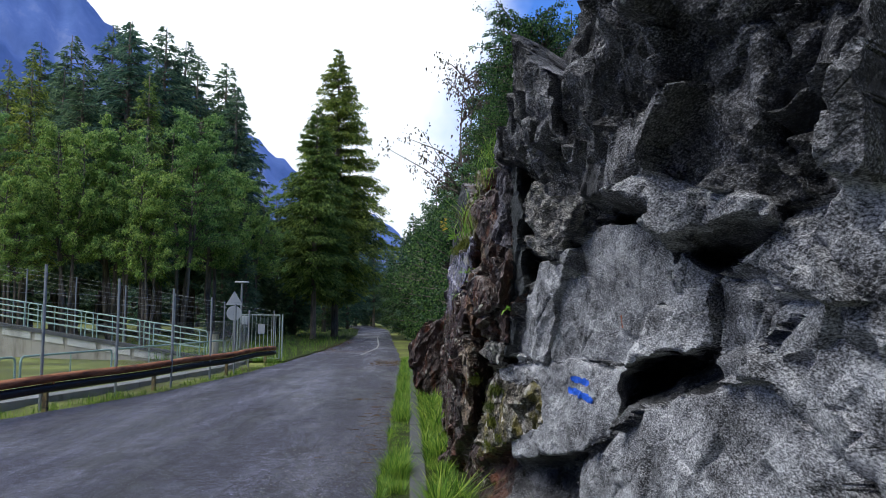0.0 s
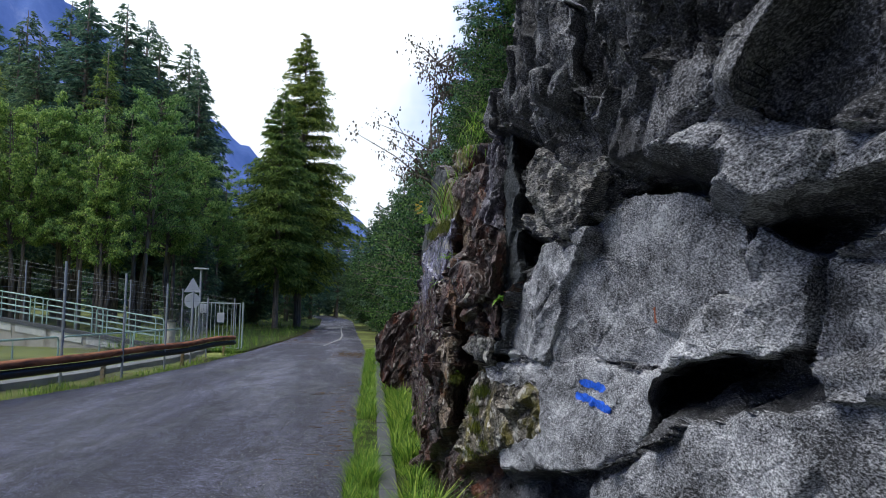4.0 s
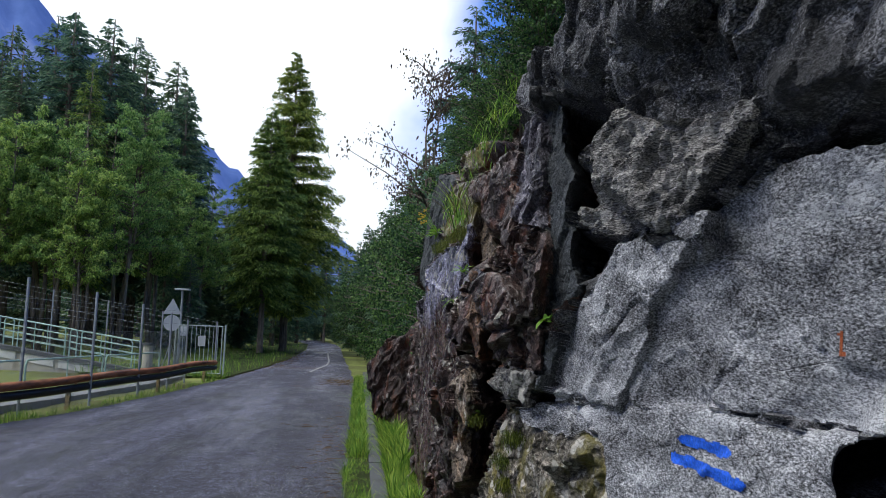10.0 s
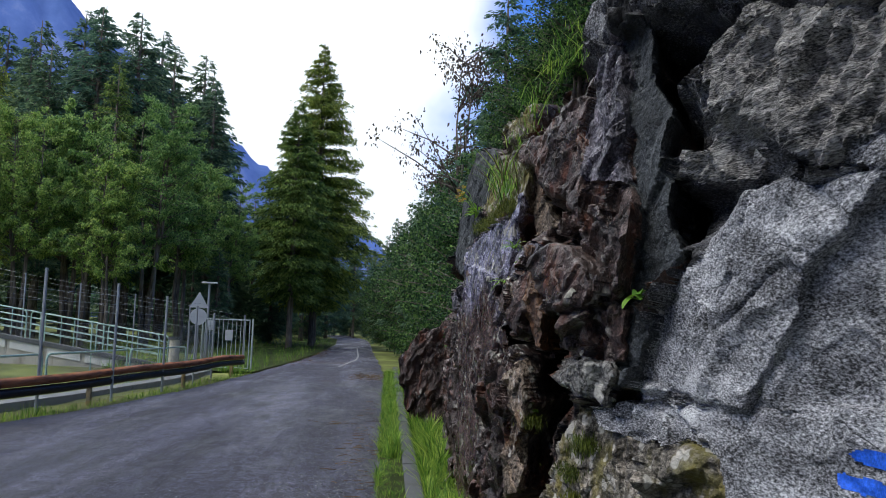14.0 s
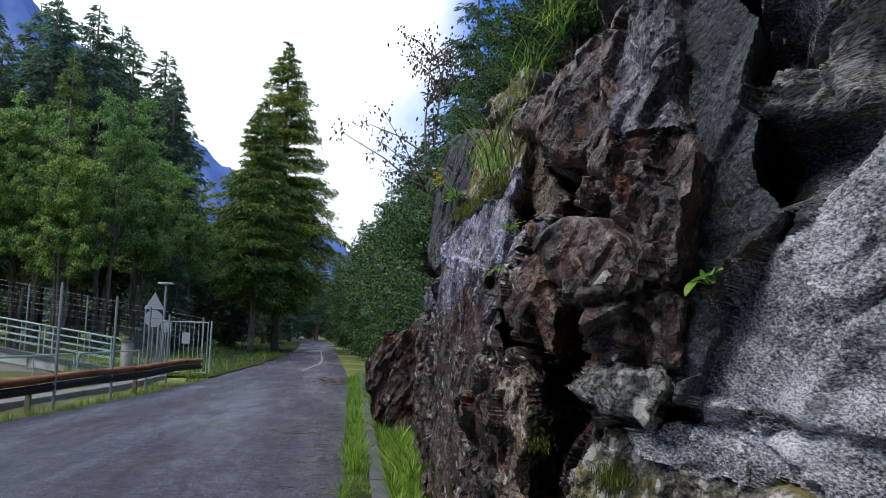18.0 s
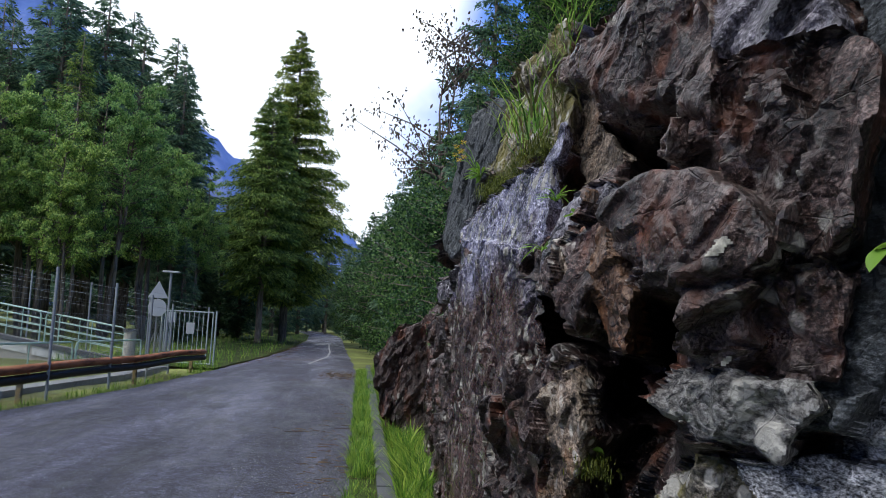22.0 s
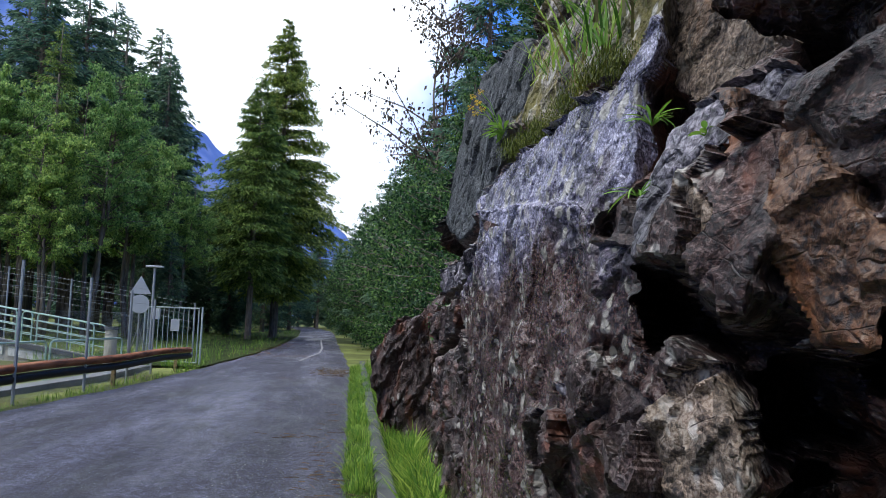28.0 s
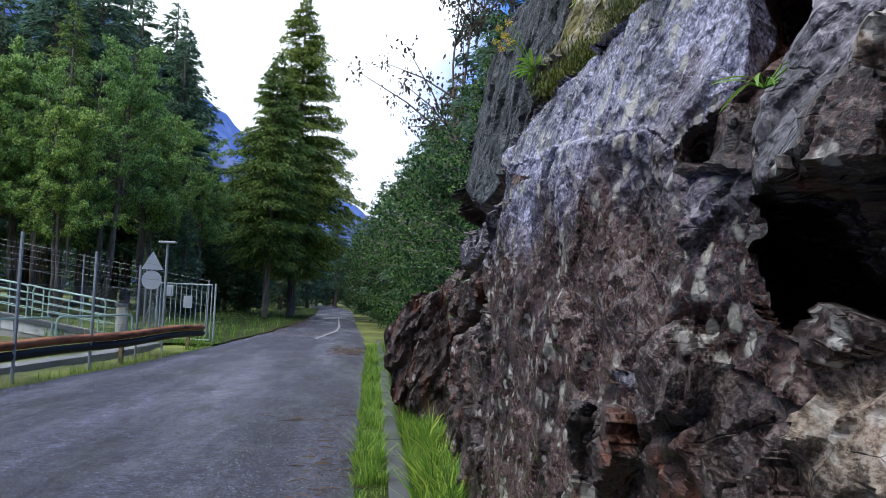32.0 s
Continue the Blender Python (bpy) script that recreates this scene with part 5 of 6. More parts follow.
blades("yellow_weeds", 1600, verge_strip(0.45, 0.75, 13, 20), (0.06, 0.2), DRY, "yellowing weeds at the rock's foot", 7)
LAWN = ((30, -9), (45, -16), (80, -22), (110, -20))
blades("lawn_grass", 22000, verge_strip(LAWN, tuple((y, x - 0.2) for y, x in ROAD_LEFT), 33, 100), (0.08, 0.4), GRASS, "bright meadow grass under the trees", 4)
strip_mesh("lawn", LAWN, tuple((y, x - 0.05) for y, x in ROAD_LEFT), 0.03, TURF, "bright grass beside the road under the trees", 33, 110, "grass")
blades("rail_foot_weeds", 5000, verge_strip(tuple((y, x - 0.45) for y, x in ROAD_LEFT), tuple((y, x - 0.02) for y, x in ROAD_LEFT), 10, 34), (0.05, 0.22), GRASS, "weeds along the foot of the guard rail", 5)



def needle_litter(at, n, size, label, seed):
    """Brown needles and twigs washed together on the asphalt."""
    rng = np.random.default_rng(seed)
    bm = bmesh.new()
    for k in range(n):
        q = Vector((rng.normal(0, size[0]), rng.normal(0, size[1]), 0.006 + 0.012 * rng.random()))
        a, ln = rng.uniform(0, 6.3), rng.uniform(0.04, 0.22)
        d = Vector((math.cos(a), math.sin(a), rng.uniform(-0.03, 0.08))) * ln
        tube([q, q + d * 0.5 + Vector((0, 0, 0.004)), q + d], 0.004, 4, bm)
    ob = new("needle_litter", bm_mesh("needle_litter", bm, LITTER))
    ob.location = at
    tagged(ob, label, "litter", kind="stuff")


LITTER = leafy("dry_needles", (0.08, 0.04, 0.02), (0.16, 0.08, 0.04), (0.26, 0.15, 0.07), 0.1)
needle_litter((-0.75, 32.4, 0.03), 420, (0.45, 1.1), "heap of brown needles and twigs on the asphalt", 1)
needle_litter((-0.9, 17.6, 0.035), 14, (0.25, 0.12), "fallen dry twig on the asphalt", 2)
needle_litter((-0.35, 14, 0.02), 160, (0.2, 4.0), "scattered needles along the asphalt edge", 3)
needle_litter((-4.6, 52, 0.03), 500, (0.5, 7.0), "brown needles along the asphalt edge under the spruces", 4)
crackline = [(-2.2, 38.2, 0.075), (-2.0, 42, 0.075), (-1.75, 46, 0.075), (-1.85, 52, 0.072), (-2.2, 60, 0.07), (-2.6, 70, 0.06)]
tagged(new("road_seam", bm_mesh("road_seam", swept([(-0.05, 0.0), (0.05, 0.0), (0.05, 0.008), (-0.05, 0.008)], crackline), KERB_PALE)), "pale filled seam in the asphalt", "road seam", kind="structure")


def pebbles(n, area, size, label, seed):
    rng = np.random.default_rng(seed)
    at = area(rng, n)
    n = len(at)
    s = rng.uniform(size[0], size[1], (n, 1, 1)) * rng.uniform(0.6, 1.3, (n, 1, 3)) * (1, 1, 0.6)
    corner = np.array(((1, 0, 0), (0, 1, 0), (-1, 0.2, 0), (0, -1, 0), (0.1, 0, 1), (0, 0.1, -1)), float)
    a = rng.uniform(0, 6.3, n)
    v = corner[None] * s
    v = np.stack([v[..., 0] * np.cos(a)[:, None] - v[..., 1] * np.sin(a)[:, None], v[..., 0] * np.sin(a)[:, None] + v[..., 1] * np.cos(a)[:, None], v[..., 2]], -1) + at[:, None]
    f = np.array(((0, 1, 4), (1, 2, 4), (2, 3, 4), (3, 0, 4), (1, 0, 5), (2, 1, 5), (3, 2, 5), (0, 3, 5)))
    tagged(new("road_gravel", quick("road_gravel", v.reshape(-1, 3), (np.arange(n)[:, None, None] * 6 + f).reshape(-1, 3), GRAVEL)), label, "gravel", kind="stuff")


GRAVEL = leafy("loose_chippings", (0.03, 0.03, 0.035), (0.16, 0.16, 0.18), (0.42, 0.42, 0.46), 0.02)


def on_road(x0, x1, y0, y1, power=1.0):
    def area(rng, n):
        y = y0 + (y1 - y0) * rng.uniform(0, 1, n) ** 1.6
        x = x1 - (x1 - x0) * rng.uniform(0, 1, n) ** power
        a, b = curve_at(y, ROAD_LEFT), curve_at(y, ROAD_RIGHT)
        return np.stack([x, y, 0.016 + 0.05 * np.sin(math.pi * np.clip((x - a) / (b - a), 0, 1))], 1)
    return area


pebbles(9000, on_road(-1.6, -0.1, 4, 26, 1.8), (0.004, 0.012), "loose pale chippings along the asphalt edge", 8)
pebbles(9000, on_road(-6.0, -0.3, 5, 26), (0.003, 0.009), "scattered grit on the asphalt", 9)

RAIL_LINE = ((2, -9.0), (8, -8.2), (15.5, -7.1), (20.3, -6.43), (25.9, -5.77), (33.0, -5.42))


def guard_rail():
    ob = thing("guard_rail", (-6.4, 20.3, 0), "rusty red-brown corrugated guard rail on short posts", "guard rail")
    ys = np.linspace(2, 33, 60)
    wave = [(-0.03, 0.0), (0.05, 0.035), (0.06, 0.12), (-0.02, 0.18), (-0.03, 0.175), (0.045, 0.115), (0.035, 0.042), (-0.04, 0.005)]
    path = [(curve_at(y, RAIL_LINE) + 6.4, y - 20.3, 0.37 - (0.05 if y > 30 else 0) * (y - 30) / 3 + 0.012 * math.sin(y * 0.9)) for y in ys]
    part("upper_wave", swept([(u, v + 0.19) for u, v in wave], path), RUST, ob, "rust-red upper wave of the beam", True)
    part("lower_wave", swept(wave, path), DARK_RUST, ob, "dark tarred lower wave of the beam", True)
    for y in (4.5, 10.0, 15.4, 20.3, 25.9, 31.6):
        x = float(curve_at(y, RAIL_LINE)) + 6.4
        post = part("post", box((0.1, 0.1, 0.75), (x - 0.1, y - 20.3, 0.3), 0.012), OLD_YELLOW, ob, "post with worn yellowish paint")
        part("bolt", box((0.05, 0.04, 0.04), (x + 0.045 - 0.0, y - 20.3, 0.565), 0.01), RUST, ob)
    return ob


guard_rail()


def far_fence():
    ob = thing("far_fence", (-14, 38.6, 1.0), "wire fence on thin posts behind the walkway", "fence")
    wires = bmesh.new()
    for k in range(12):
        x = 7.6 - k * 2.4
        z = 0.25 - 0.02 * x - 1.0 + 0.139 * (6 - x)
        part("post", tube([(x, 0.1 * k, z - 0.6), (x, 0.1 * k, z + 2.3)], 0.035), ZINC, ob)
        for h in (1.3, 1.55, 1.8, 2.05, 2.25):
            tube([(x, 0.1 * k, z + h), (x - 2.4, 0.1 * k + 0.1, z + h + 0.38)], 0.0035, 4, wires)
    part("wire_netting", wires, ZINC, ob, "thin straight wires")


far_fence()


def fence_posts():
    line = ((12.9, -8.0), (15.6, -7.4), (18.4, -6.86), (21.06, -6.3), (24.04, -5.97), (27.0, -5.85), (30.0, -5.95))
    ob = thing("wire_fence", (-6.3, 21.06, 0), "tall wire mesh fence on thin grey steel posts", "fence")
    for y, x in line:
        top = 2.82 - 0.058 * (y - 18.4) if y > 10 else 2.9
        part("post", tube([(x + 6.3, y - 21.06, -0.1), (x + 6.3, y - 21.06, top)], 0.032), ZINC, ob)
    wires = bmesh.new()
    for (y0, x0), (y1, x1) in zip(line, line[1:]):
        for z in (0.1, 0.9, 1.75, 2.0, 2.2, 2.4):
            tube([(x0 + 6.3, y0 - 21.06, z), (x1 + 6.3, y1 - 21.06, z - 0.02)], 0.003, 4, wires)
        n = 42
        for k in range(n):
            for s in (1, -1):
                a, b = k / n, k / n + s * 1.65 / 3.0
                for z0, z1 in ((0.1, 1.75),):
                    zb = z1
                    if b > 1:
                        zb, b = z0 + (z1 - z0) * (1 - a) / (b - a), 1
                    if b < 0:
                        zb, b = z0 + (z1 - z0) * a / (a - b), 0
                    tube([(x0 + (x1 - x0) * a + 6.3, y0 + (y1 - y0) * a - 21.06, z0), (x0 + (x1 - x0) * b + 6.3, y0 + (y1 - y0) * b - 21.06, zb)], 0.0022, 3, wires)
    part("wire_mesh", wires, ZINC, ob, "thin woven wire")


fence_posts()


def bar_railing(name, a, b, top, n, bars, label, group="green railings"):
    """Railing of separate hoops with bars between their legs."""
    a, b = Vector(a), Vector(b)
    ob = thing(name, a, label, "railing", group)
    d = (b - a) / n
    u = d.normalized()
    for k in range(n):
        q, r = d * k + u * 0.1, d * (k + 1) - u * 0.1
        up = Vector((0, 0, 1))
        hoop = [q - up * 0.05, q + up * (top - 0.12), q + up * (top - 0.03) + u * 0.04, q + up * top + u * 0.13, r + up * top - u * 0.13, r + up * (top - 0.03) - u * 0.04, r + up * (top - 0.12), r - up * 0.05]
        part("hoop", tube(hoop, 0.026), GREEN_PAINT, ob)
        for z in bars:
            part("bar", tube([q + up * z, r + up * z], 0.017, 6), GREEN_PAINT, ob)
        part("leg", tube([(q + r) / 2 - up * 0.05, (q + r) / 2 + up * top], 0.019, 6), GREEN_PAINT, ob)
    return ob


WALK_A, WALK_B = Vector((-30.0, 37.8, 3.1)), Vector((-8.6, 33.5, 0.12))


def walkway():
    ob = thing("sloping_walkway", WALK_B, "pale concrete walkway wall sloping beside the water basin", "walkway")
    d = WALK_A - WALK_B
    n = 14
    for k in range(n):
        a, b = d * (k / n), d * ((k + 0.992) / n)
        bm = bmesh.new()
        vs = []
        for q in (a, b):
            for y, z in ((0, -3), (0, 0), (1.6, 0), (1.6, -3)):
                vs.append(bm.verts.new(q + Vector((0, y, z))))
        for f in ((0, 1, 5, 4), (1, 2, 6, 5), (2, 3, 7, 6), (3, 0, 4, 7), (3, 2, 1, 0), (4, 5, 6, 7)):
            bm.faces.new([vs[i] for i in f])
        part("wall_section", bm, CONCRETE, ob)
    bm = bmesh.new()
    vs = [bm.verts.new(q + Vector((0, y, z))) for q in (d * 0, d) for y, z in ((-0.12, -0.04), (-0.12, 0.12), (0.25, 0.12), (0.25, -0.04))]
    for f in ((0, 1, 5, 4), (1, 2, 6, 5), (2, 3, 7, 6), (3, 0, 4, 7), (3, 2, 1, 0), (4, 5, 6, 7)):
        bm.faces.new([vs[i] for i in f])
    part("coping", bm, KERB, ob, "dark weathered coping")
    white = concrete("whitewashed_concrete", (0.72, 0.72, 0.68), (0.2, 0.18, 0.14))
    for k in range(n):
        a, b = d * ((k + 0.03) / n), d * ((k + 0.9) / n)
        bm = bmesh.new()
        vs = [bm.verts.new(q + Vector((0, y, z))) for q in (a, b) for y, z in ((-0.05, -0.36), (-0.05, -0.05), (-0.003, -0.05), (-0.003, -0.36))]
        for f in ((0, 1, 5, 4), (1, 2, 6, 5), (2, 3, 7, 6), (3, 0, 4, 7), (3, 2, 1, 0), (4, 5, 6, 7)):
            bm.faces.new([vs[i] for i in f])
        part("white_band", bm, white, ob, "whitewashed strip below the coping")
    up = Vector((0, 0, 0.12))
    bar_railing("green_railing", WALK_B + Vector((0, 0.15, 0.12)), WALK_A + Vector((0, 0.15, 0.12)), 1.05, 8, (0.8, 0.55, 0.3), "pale green painted pipe railing on the walkway's near edge")
    bar_railing("green_railing", WALK_B + Vector((0, 1.5, 0.05)), WALK_A + Vector((0, 1.5, 0.05)), 1.05, 8, (0.8, 0.55, 0.3), "pale green painted pipe railing on the walkway's far edge")


walkway()
bar_railing("green_railing", (-9.3, 13.0, 0.0), (-6.9, 30.5, 0.0), 0.98, 4, (), "pale green handrail along the basin's near edge")


def basin():
    ob = thing("basin_edge", (-7.6, 22, 0), "low stained concrete wall of a water basin", "basin wall")
    a = [(15, -8.5), (21, -7.3), (27, -6.6), (31.5, -6.5)]
    for (y0, x0), (y1, x1) in zip([(8, -9.9)] + a, a):
        path = [(x0 + 7.6, y0 - 22, 0), (x1 + 7.6, y1 - 22 - 0.01, 0)]
        part("edge_slab", swept([(-0.25, -2.0), (-0.25, 0.14), (0.2, 0.14), (0.2, -2.0)], path), STONE_EDGE, ob)


basin()


def lamp():
    ob = thing("yard_lamp", (-7.66, 37.0, 0), "slim grey yard lamp with a flat head", "lamp")
    part("pole", tube([(0, 0, -0.1), (0, 0, 3.42)], 0.05, 10), ZINC, ob)
    part("head", box((0.62, 0.3, 0.07), (0.0, 0, 3.46), 0.02), SIGN_BACK, ob, "flat grey lamp head")
    part("control_box", box((0.28, 0.18, 0.4), (0.2, -0.1, 1.7), 0.02), SIGN_BACK, ob, "small grey box")


def disc(r, n, t=0.012, spin=0.0):
    bm = bmesh.new()
    bmesh.ops.create_cone(bm, cap_ends=True, segments=n, radius1=r, radius2=r, depth=t, matrix=pose(0, 0, 0, 90, 0, 0) @ pose(0, 0, 0, 0, 0, spin))
    bmesh.ops.bevel(bm, geom=bm.edges[:], offset=0.004, segments=1, affect="EDGES")
    return bm


def sign():
    ob = thing("road_sign", pose(-7.28, 33.6, 0, 0, 0, 8), "back of a round and a triangular road sign on a post", "road sign")
    part("pole", tube([(0, 0.05, -0.1), (0, 0.05, 2.9)], 0.032), ZINC, ob)
    for s in (-1, 1):
        part("stay", tube([(0, 0.06, 1.25), (0.4 * s, 0.5, 0.0)], 0.02), ZINC, ob)
    part("round_plate", disc(0.31, 40), SIGN_BACK, ob, "grey back of a round plate").location = (0, 0, 2.02)
    part("triangle_plate", disc(0.4, 3, 0.012, 0), SIGN_BACK, ob, "grey back of a triangular plate").location = (0, 0, 2.56)


def gate():
    ob = thing("metal_gate", pose(-7.2, 34.6, 0, 0, 0, -8), "pale grey-green metal bar gate, closed", "gate")
    w, h = 1.75, 1.95
    part("gate_frame", tube([(0, 0, 0.1), (0, 0, h), (w, 0, h), (w, 0, 0.1), (0, 0, 0.1)], 0.032), PALE_ZINC, ob)
    for k in range(1, 10):
        part("bar", tube([(w * k / 10, 0, 0.1), (w * k / 10, 0, h)], 0.014, 6), PALE_ZINC, ob)
    part("post", tube([(-0.12, 0, -0.1), (-0.12, 0, h + 0.05)], 0.035), PALE_ZINC, ob)
    part("post", tube([(w + 0.12, 0, -0.1), (w + 0.12, 0, h + 0.05)], 0.035), PALE_ZINC, ob)
    part("notice", box((0.3, 0.02, 0.4), (0.95, -0.035, 1.35), 0.004), SIGN_BACK, ob, "pale blank notice plate")


def stub():
    ob = thing("concrete_post", (-7.9, 32.8, 0), "short weathered round concrete post", "post")
    part("shaft", tube([(0, 0, -0.1), (0, 0, 1.16)], 0.19, 20), CONCRETE, ob)
    part("cap", tube([(0, 0, 1.15), (0, 0, 1.25)], 0.23, 20), KERB, ob)


lamp()
sign()
gate()
stub()


# ---- trees ----
def sprays(foot, way, length, width, rng, sag=0.25):
    """Flat pointed tufts: foot, direction, size; two triangles each."""
    n = len(foot)
    other = np.cross(way, rng.normal(0, 1, (n, 3)))
    other /= np.linalg.norm(other, axis=1)[:, None] + 1e-9
    tip = foot + way * length[:, None]
    tip[:, 2] -= sag * length
    mid = foot + way * length[:, None] * 0.45
    return np.stack([foot, mid - other * width[:, None], tip, mid + other * width[:, None]], 1).reshape(-1, 3)


def conifer_mesh(seed, tall, reach, bare, mat, dense=1.0, thin=1.0, tiers=1.9, fine=1.0):
    rng = np.random.default_rng(seed)
    feet, ways, lens = [], [], []
    levels = int(tall * tiers)
    boughs = bmesh.new()
    for k in range(levels):
        u = k / levels
        z0 = bare + (tall - bare) * u ** 0.92
        R = reach * (1 - u) ** 0.8 * rng.uniform(0.75, 1.1) + 0.15
        R *= min(1.0, 0.55 + 2.2 * u)
        for b in range(int(rng.integers(5, 8))):
            a = rng.uniform(0, 2 * math.pi)
            r = R * rng.uniform(0.6, 1.12)
            z = z0 + rng.uniform(-0.5, 0.5) * (tall - bare) / levels * 1.6
            lift, drop = 0.1 + 0.35 * u, 0.4 - 0.2 * u
            m = max(5, int(r * 13 * dense))
            s = rng.uniform(0.12, 1, m) ** 0.75
            spread = 0.3 * r * np.sqrt(s) * rng.normal(0, 0.55, m)
            zz = z + r * (lift * s - drop * s * s) - 0.1 * np.abs(rng.normal(0, 1, m)) * r ** 0.5 + 0.05
            ca, sa = math.cos(a), math.sin(a)
            x, y = r * s * ca - spread * sa, r * s * sa + spread * ca
            feet.append(np.stack([x, y, zz], 1))
            w = np.stack([ca + rng.normal(0, 0.6, m), sa + rng.normal(0, 0.6, m), rng.normal(-0.35, 0.35, m)], 1)
            ways.append(w / np.linalg.norm(w, axis=1)[:, None])
            lens.append(fine * rng.uniform(0.22, 0.6, m) * (0.75 + 0.4 * (1 - u)))
            if r > 0.7:
                tube([(0, 0, z), (r * 0.5 * ca, r * 0.5 * sa, z + r * (lift * 0.5 - drop * 0.25)), (r * 0.92 * ca, r * 0.92 * sa, z + r * (lift * 0.92 - drop * 0.85))], [0.035, 0.022, 0.008], 4, boughs)
    f, w, l = np.concatenate(feet), np.concatenate(ways), np.concatenate(lens)
    v = sprays(f, w, l, l * 0.19 * thin, rng)
    crown = quick("crown", v, np.arange(len(v)).reshape(-1, 4), mat)
    trunk = tube([(0, 0, -0.3), (0.02, 0, 0.4), (0.03, 0.03, tall * 0.5), (0, 0, tall)], [tall * 0.017, tall * 0.0125, tall * 0.008, 0.02], 10)
    return crown, bm_mesh("trunk", trunk, BARK, True), bm_mesh("boughs", boughs, BARK)


def broad_mesh(seed, tall, reach, mat, leaves=9000, size=0.16, bare=0.25, stems=3, spread=0.26, boughs=20):
    rng = np.random.default_rng(seed)
    wood = bmesh.new()
    ends = []
    for s in range(stems):
        a = rng.uniform(0, 6.3)
        foot = Vector((math.cos(a), math.sin(a), 0)) * 0.12 * (stems > 1)
        top = Vector((math.cos(a) * reach * 0.3, math.sin(a) * reach * 0.3, tall * rng.uniform(0.8, 0.97)))
        pts = [foot + (top - foot) * t + Vector(rng.normal(0, 0.12, 3)) * (0 < t < 1) for t in (0, 0.25, 0.5, 0.75, 1)]
        pts[0].z = -0.3
        tube(pts, [tall * 0.012, tall * 0.01, tall * 0.007, tall * 0.004, 0.01], 7, wood)
        for k in range(boughs):
            t = rng.uniform(bare, 1)
            i = min(3, int(t * 4))
            q = pts[i].lerp(pts[i + 1], t * 4 - i)
            b = rng.uniform(0, 6.3)
            ln = reach * (1.05 - abs(t - 0.5) * 1.1) * rng.uniform(0.5, 1.05)
            e = q + Vector((math.cos(b) * ln, math.sin(b) * ln, ln * rng.uniform(0.0, 0.6)))
            tube([q, q.lerp(e, 0.5) + Vector((0, 0, 0.1)), e], [0.03, 0.018, 0.006], 4, wood)
            ends += [e, q.lerp(e, 0.65), q.lerp(e, 0.4)]
    ends = np.array([e[:] for e in ends])
    c = ends[rng.integers(0, len(ends), leaves)]
    f = c + rng.normal(0, 1, (leaves, 3)) * np.array((0.3, 0.3, 0.2)) * reach * spread
    w = rng.normal(0, 1, (leaves, 3)) + (0, 0, -0.3)
    w /= np.linalg.norm(w, axis=1)[:, None]
    l = rng.uniform(0.6, 1.3, leaves) * size
    v = sprays(f, w, l, l * 0.3, rng, 0.1)
    return quick("crown", v, np.arange(len(v)).reshape(-1, 4), mat), bm_mesh("trunk", wood, BARK, True)


def plant_tree(kind, meshes, at, scale, turn, label, group=""):
    ob = thing(kind, pose(*at, 0, 0, turn) @ Matrix.Diagonal((scale[0], scale[0], scale[1], 1)), label, "tree", group)
    for me, nm in zip(meshes, ("crown", "trunk", "bough_frame")):
        o = new(nm, me)
        o.parent = ob
    return ob


SPRUCE_A = conifer_mesh(11, 26, 5.9, 3.6, SPRUCE, 6.0, 0.8, 2.7, 0.68)
SPRUCE_D = conifer_mesh(15, 18.8, 4.4, 4.2, SPRUCE, 6.0, 0.8, 2.6, 0.65)
SPRUCE_B = conifer_mesh(12, 22, 3.8, 4.5, DARK_SPRUCE, 2.8, 0.8, 2.0, 0.8)
SPRUCE_C = conifer_mesh(13, 18, 3.4, 1.2, DARK_SPRUCE, 2.8, 0.8, 2.0, 0.78)
LARCH = conifer_mesh(14, 20, 3.2, 5.0, SPRUCE, 2.6, 0.6, 2.2, 0.7)
BROAD_A = broad_mesh(21, 12, 3.0, LEAF, 34000, 0.125, 0.4, 3, 0.13, 40)
BROAD_B = broad_mesh(22, 10, 2.5, LEAF, 32000, 0.12, 0.38, 3, 0.13, 40)
BROAD_C = broad_mesh(25, 10, 2.7, HAZEL, 22000, 0.11, 0.35, 3, 0.15, 34)
BUSH = broad_mesh(23, 5, 2.2, HAZEL, 24000, 0.098, 0.1, 6, 0.17, 30)
TWIGGY = broad_mesh(24, 9, 3.4, DARK_LEAF, 2600, 0.11, 0.5, 2, 0.2, 16)
plant_tree("spruce_tree", SPRUCE_A, (-6.5, 72, 0), (1, 1.0), 20, "tall old spruce with a full pointed crown beside the road", "roadside spruces")
plant_tree("spruce_tree", SPRUCE_D, (-7.55, 65, 0), (1, 1.0), 130, "spruce with a pale bare trunk foot beside the road", "roadside spruces")
rt = random.Random(5)
for k in range(22):
    x, y, h = -13 - 2.6 * k + rt.uniform(-0.8, 0.8), 104 + rt.uniform(-6, 8), rt.uniform(13, 18)
    plant_tree("spruce_tree", (SPRUCE_C, SPRUCE_B)[k % 3 == 0], (x, y, 0), (h / 12.5, h / 18), rt.uniform(0, 360), "dark spruce deep in the wood", "deep forest spruces")
for k in range(16):
    x, y, h = -12 - 4.2 * k + rt.uniform(-1, 1), 124 + rt.uniform(-5, 6), rt.uniform(12, 15)
    plant_tree("spruce_tree", SPRUCE_C, (x, y, 0), (h / 9, h / 18), rt.uniform(0, 360), "dense dark spruce at the back of the wood", "deep forest spruces")
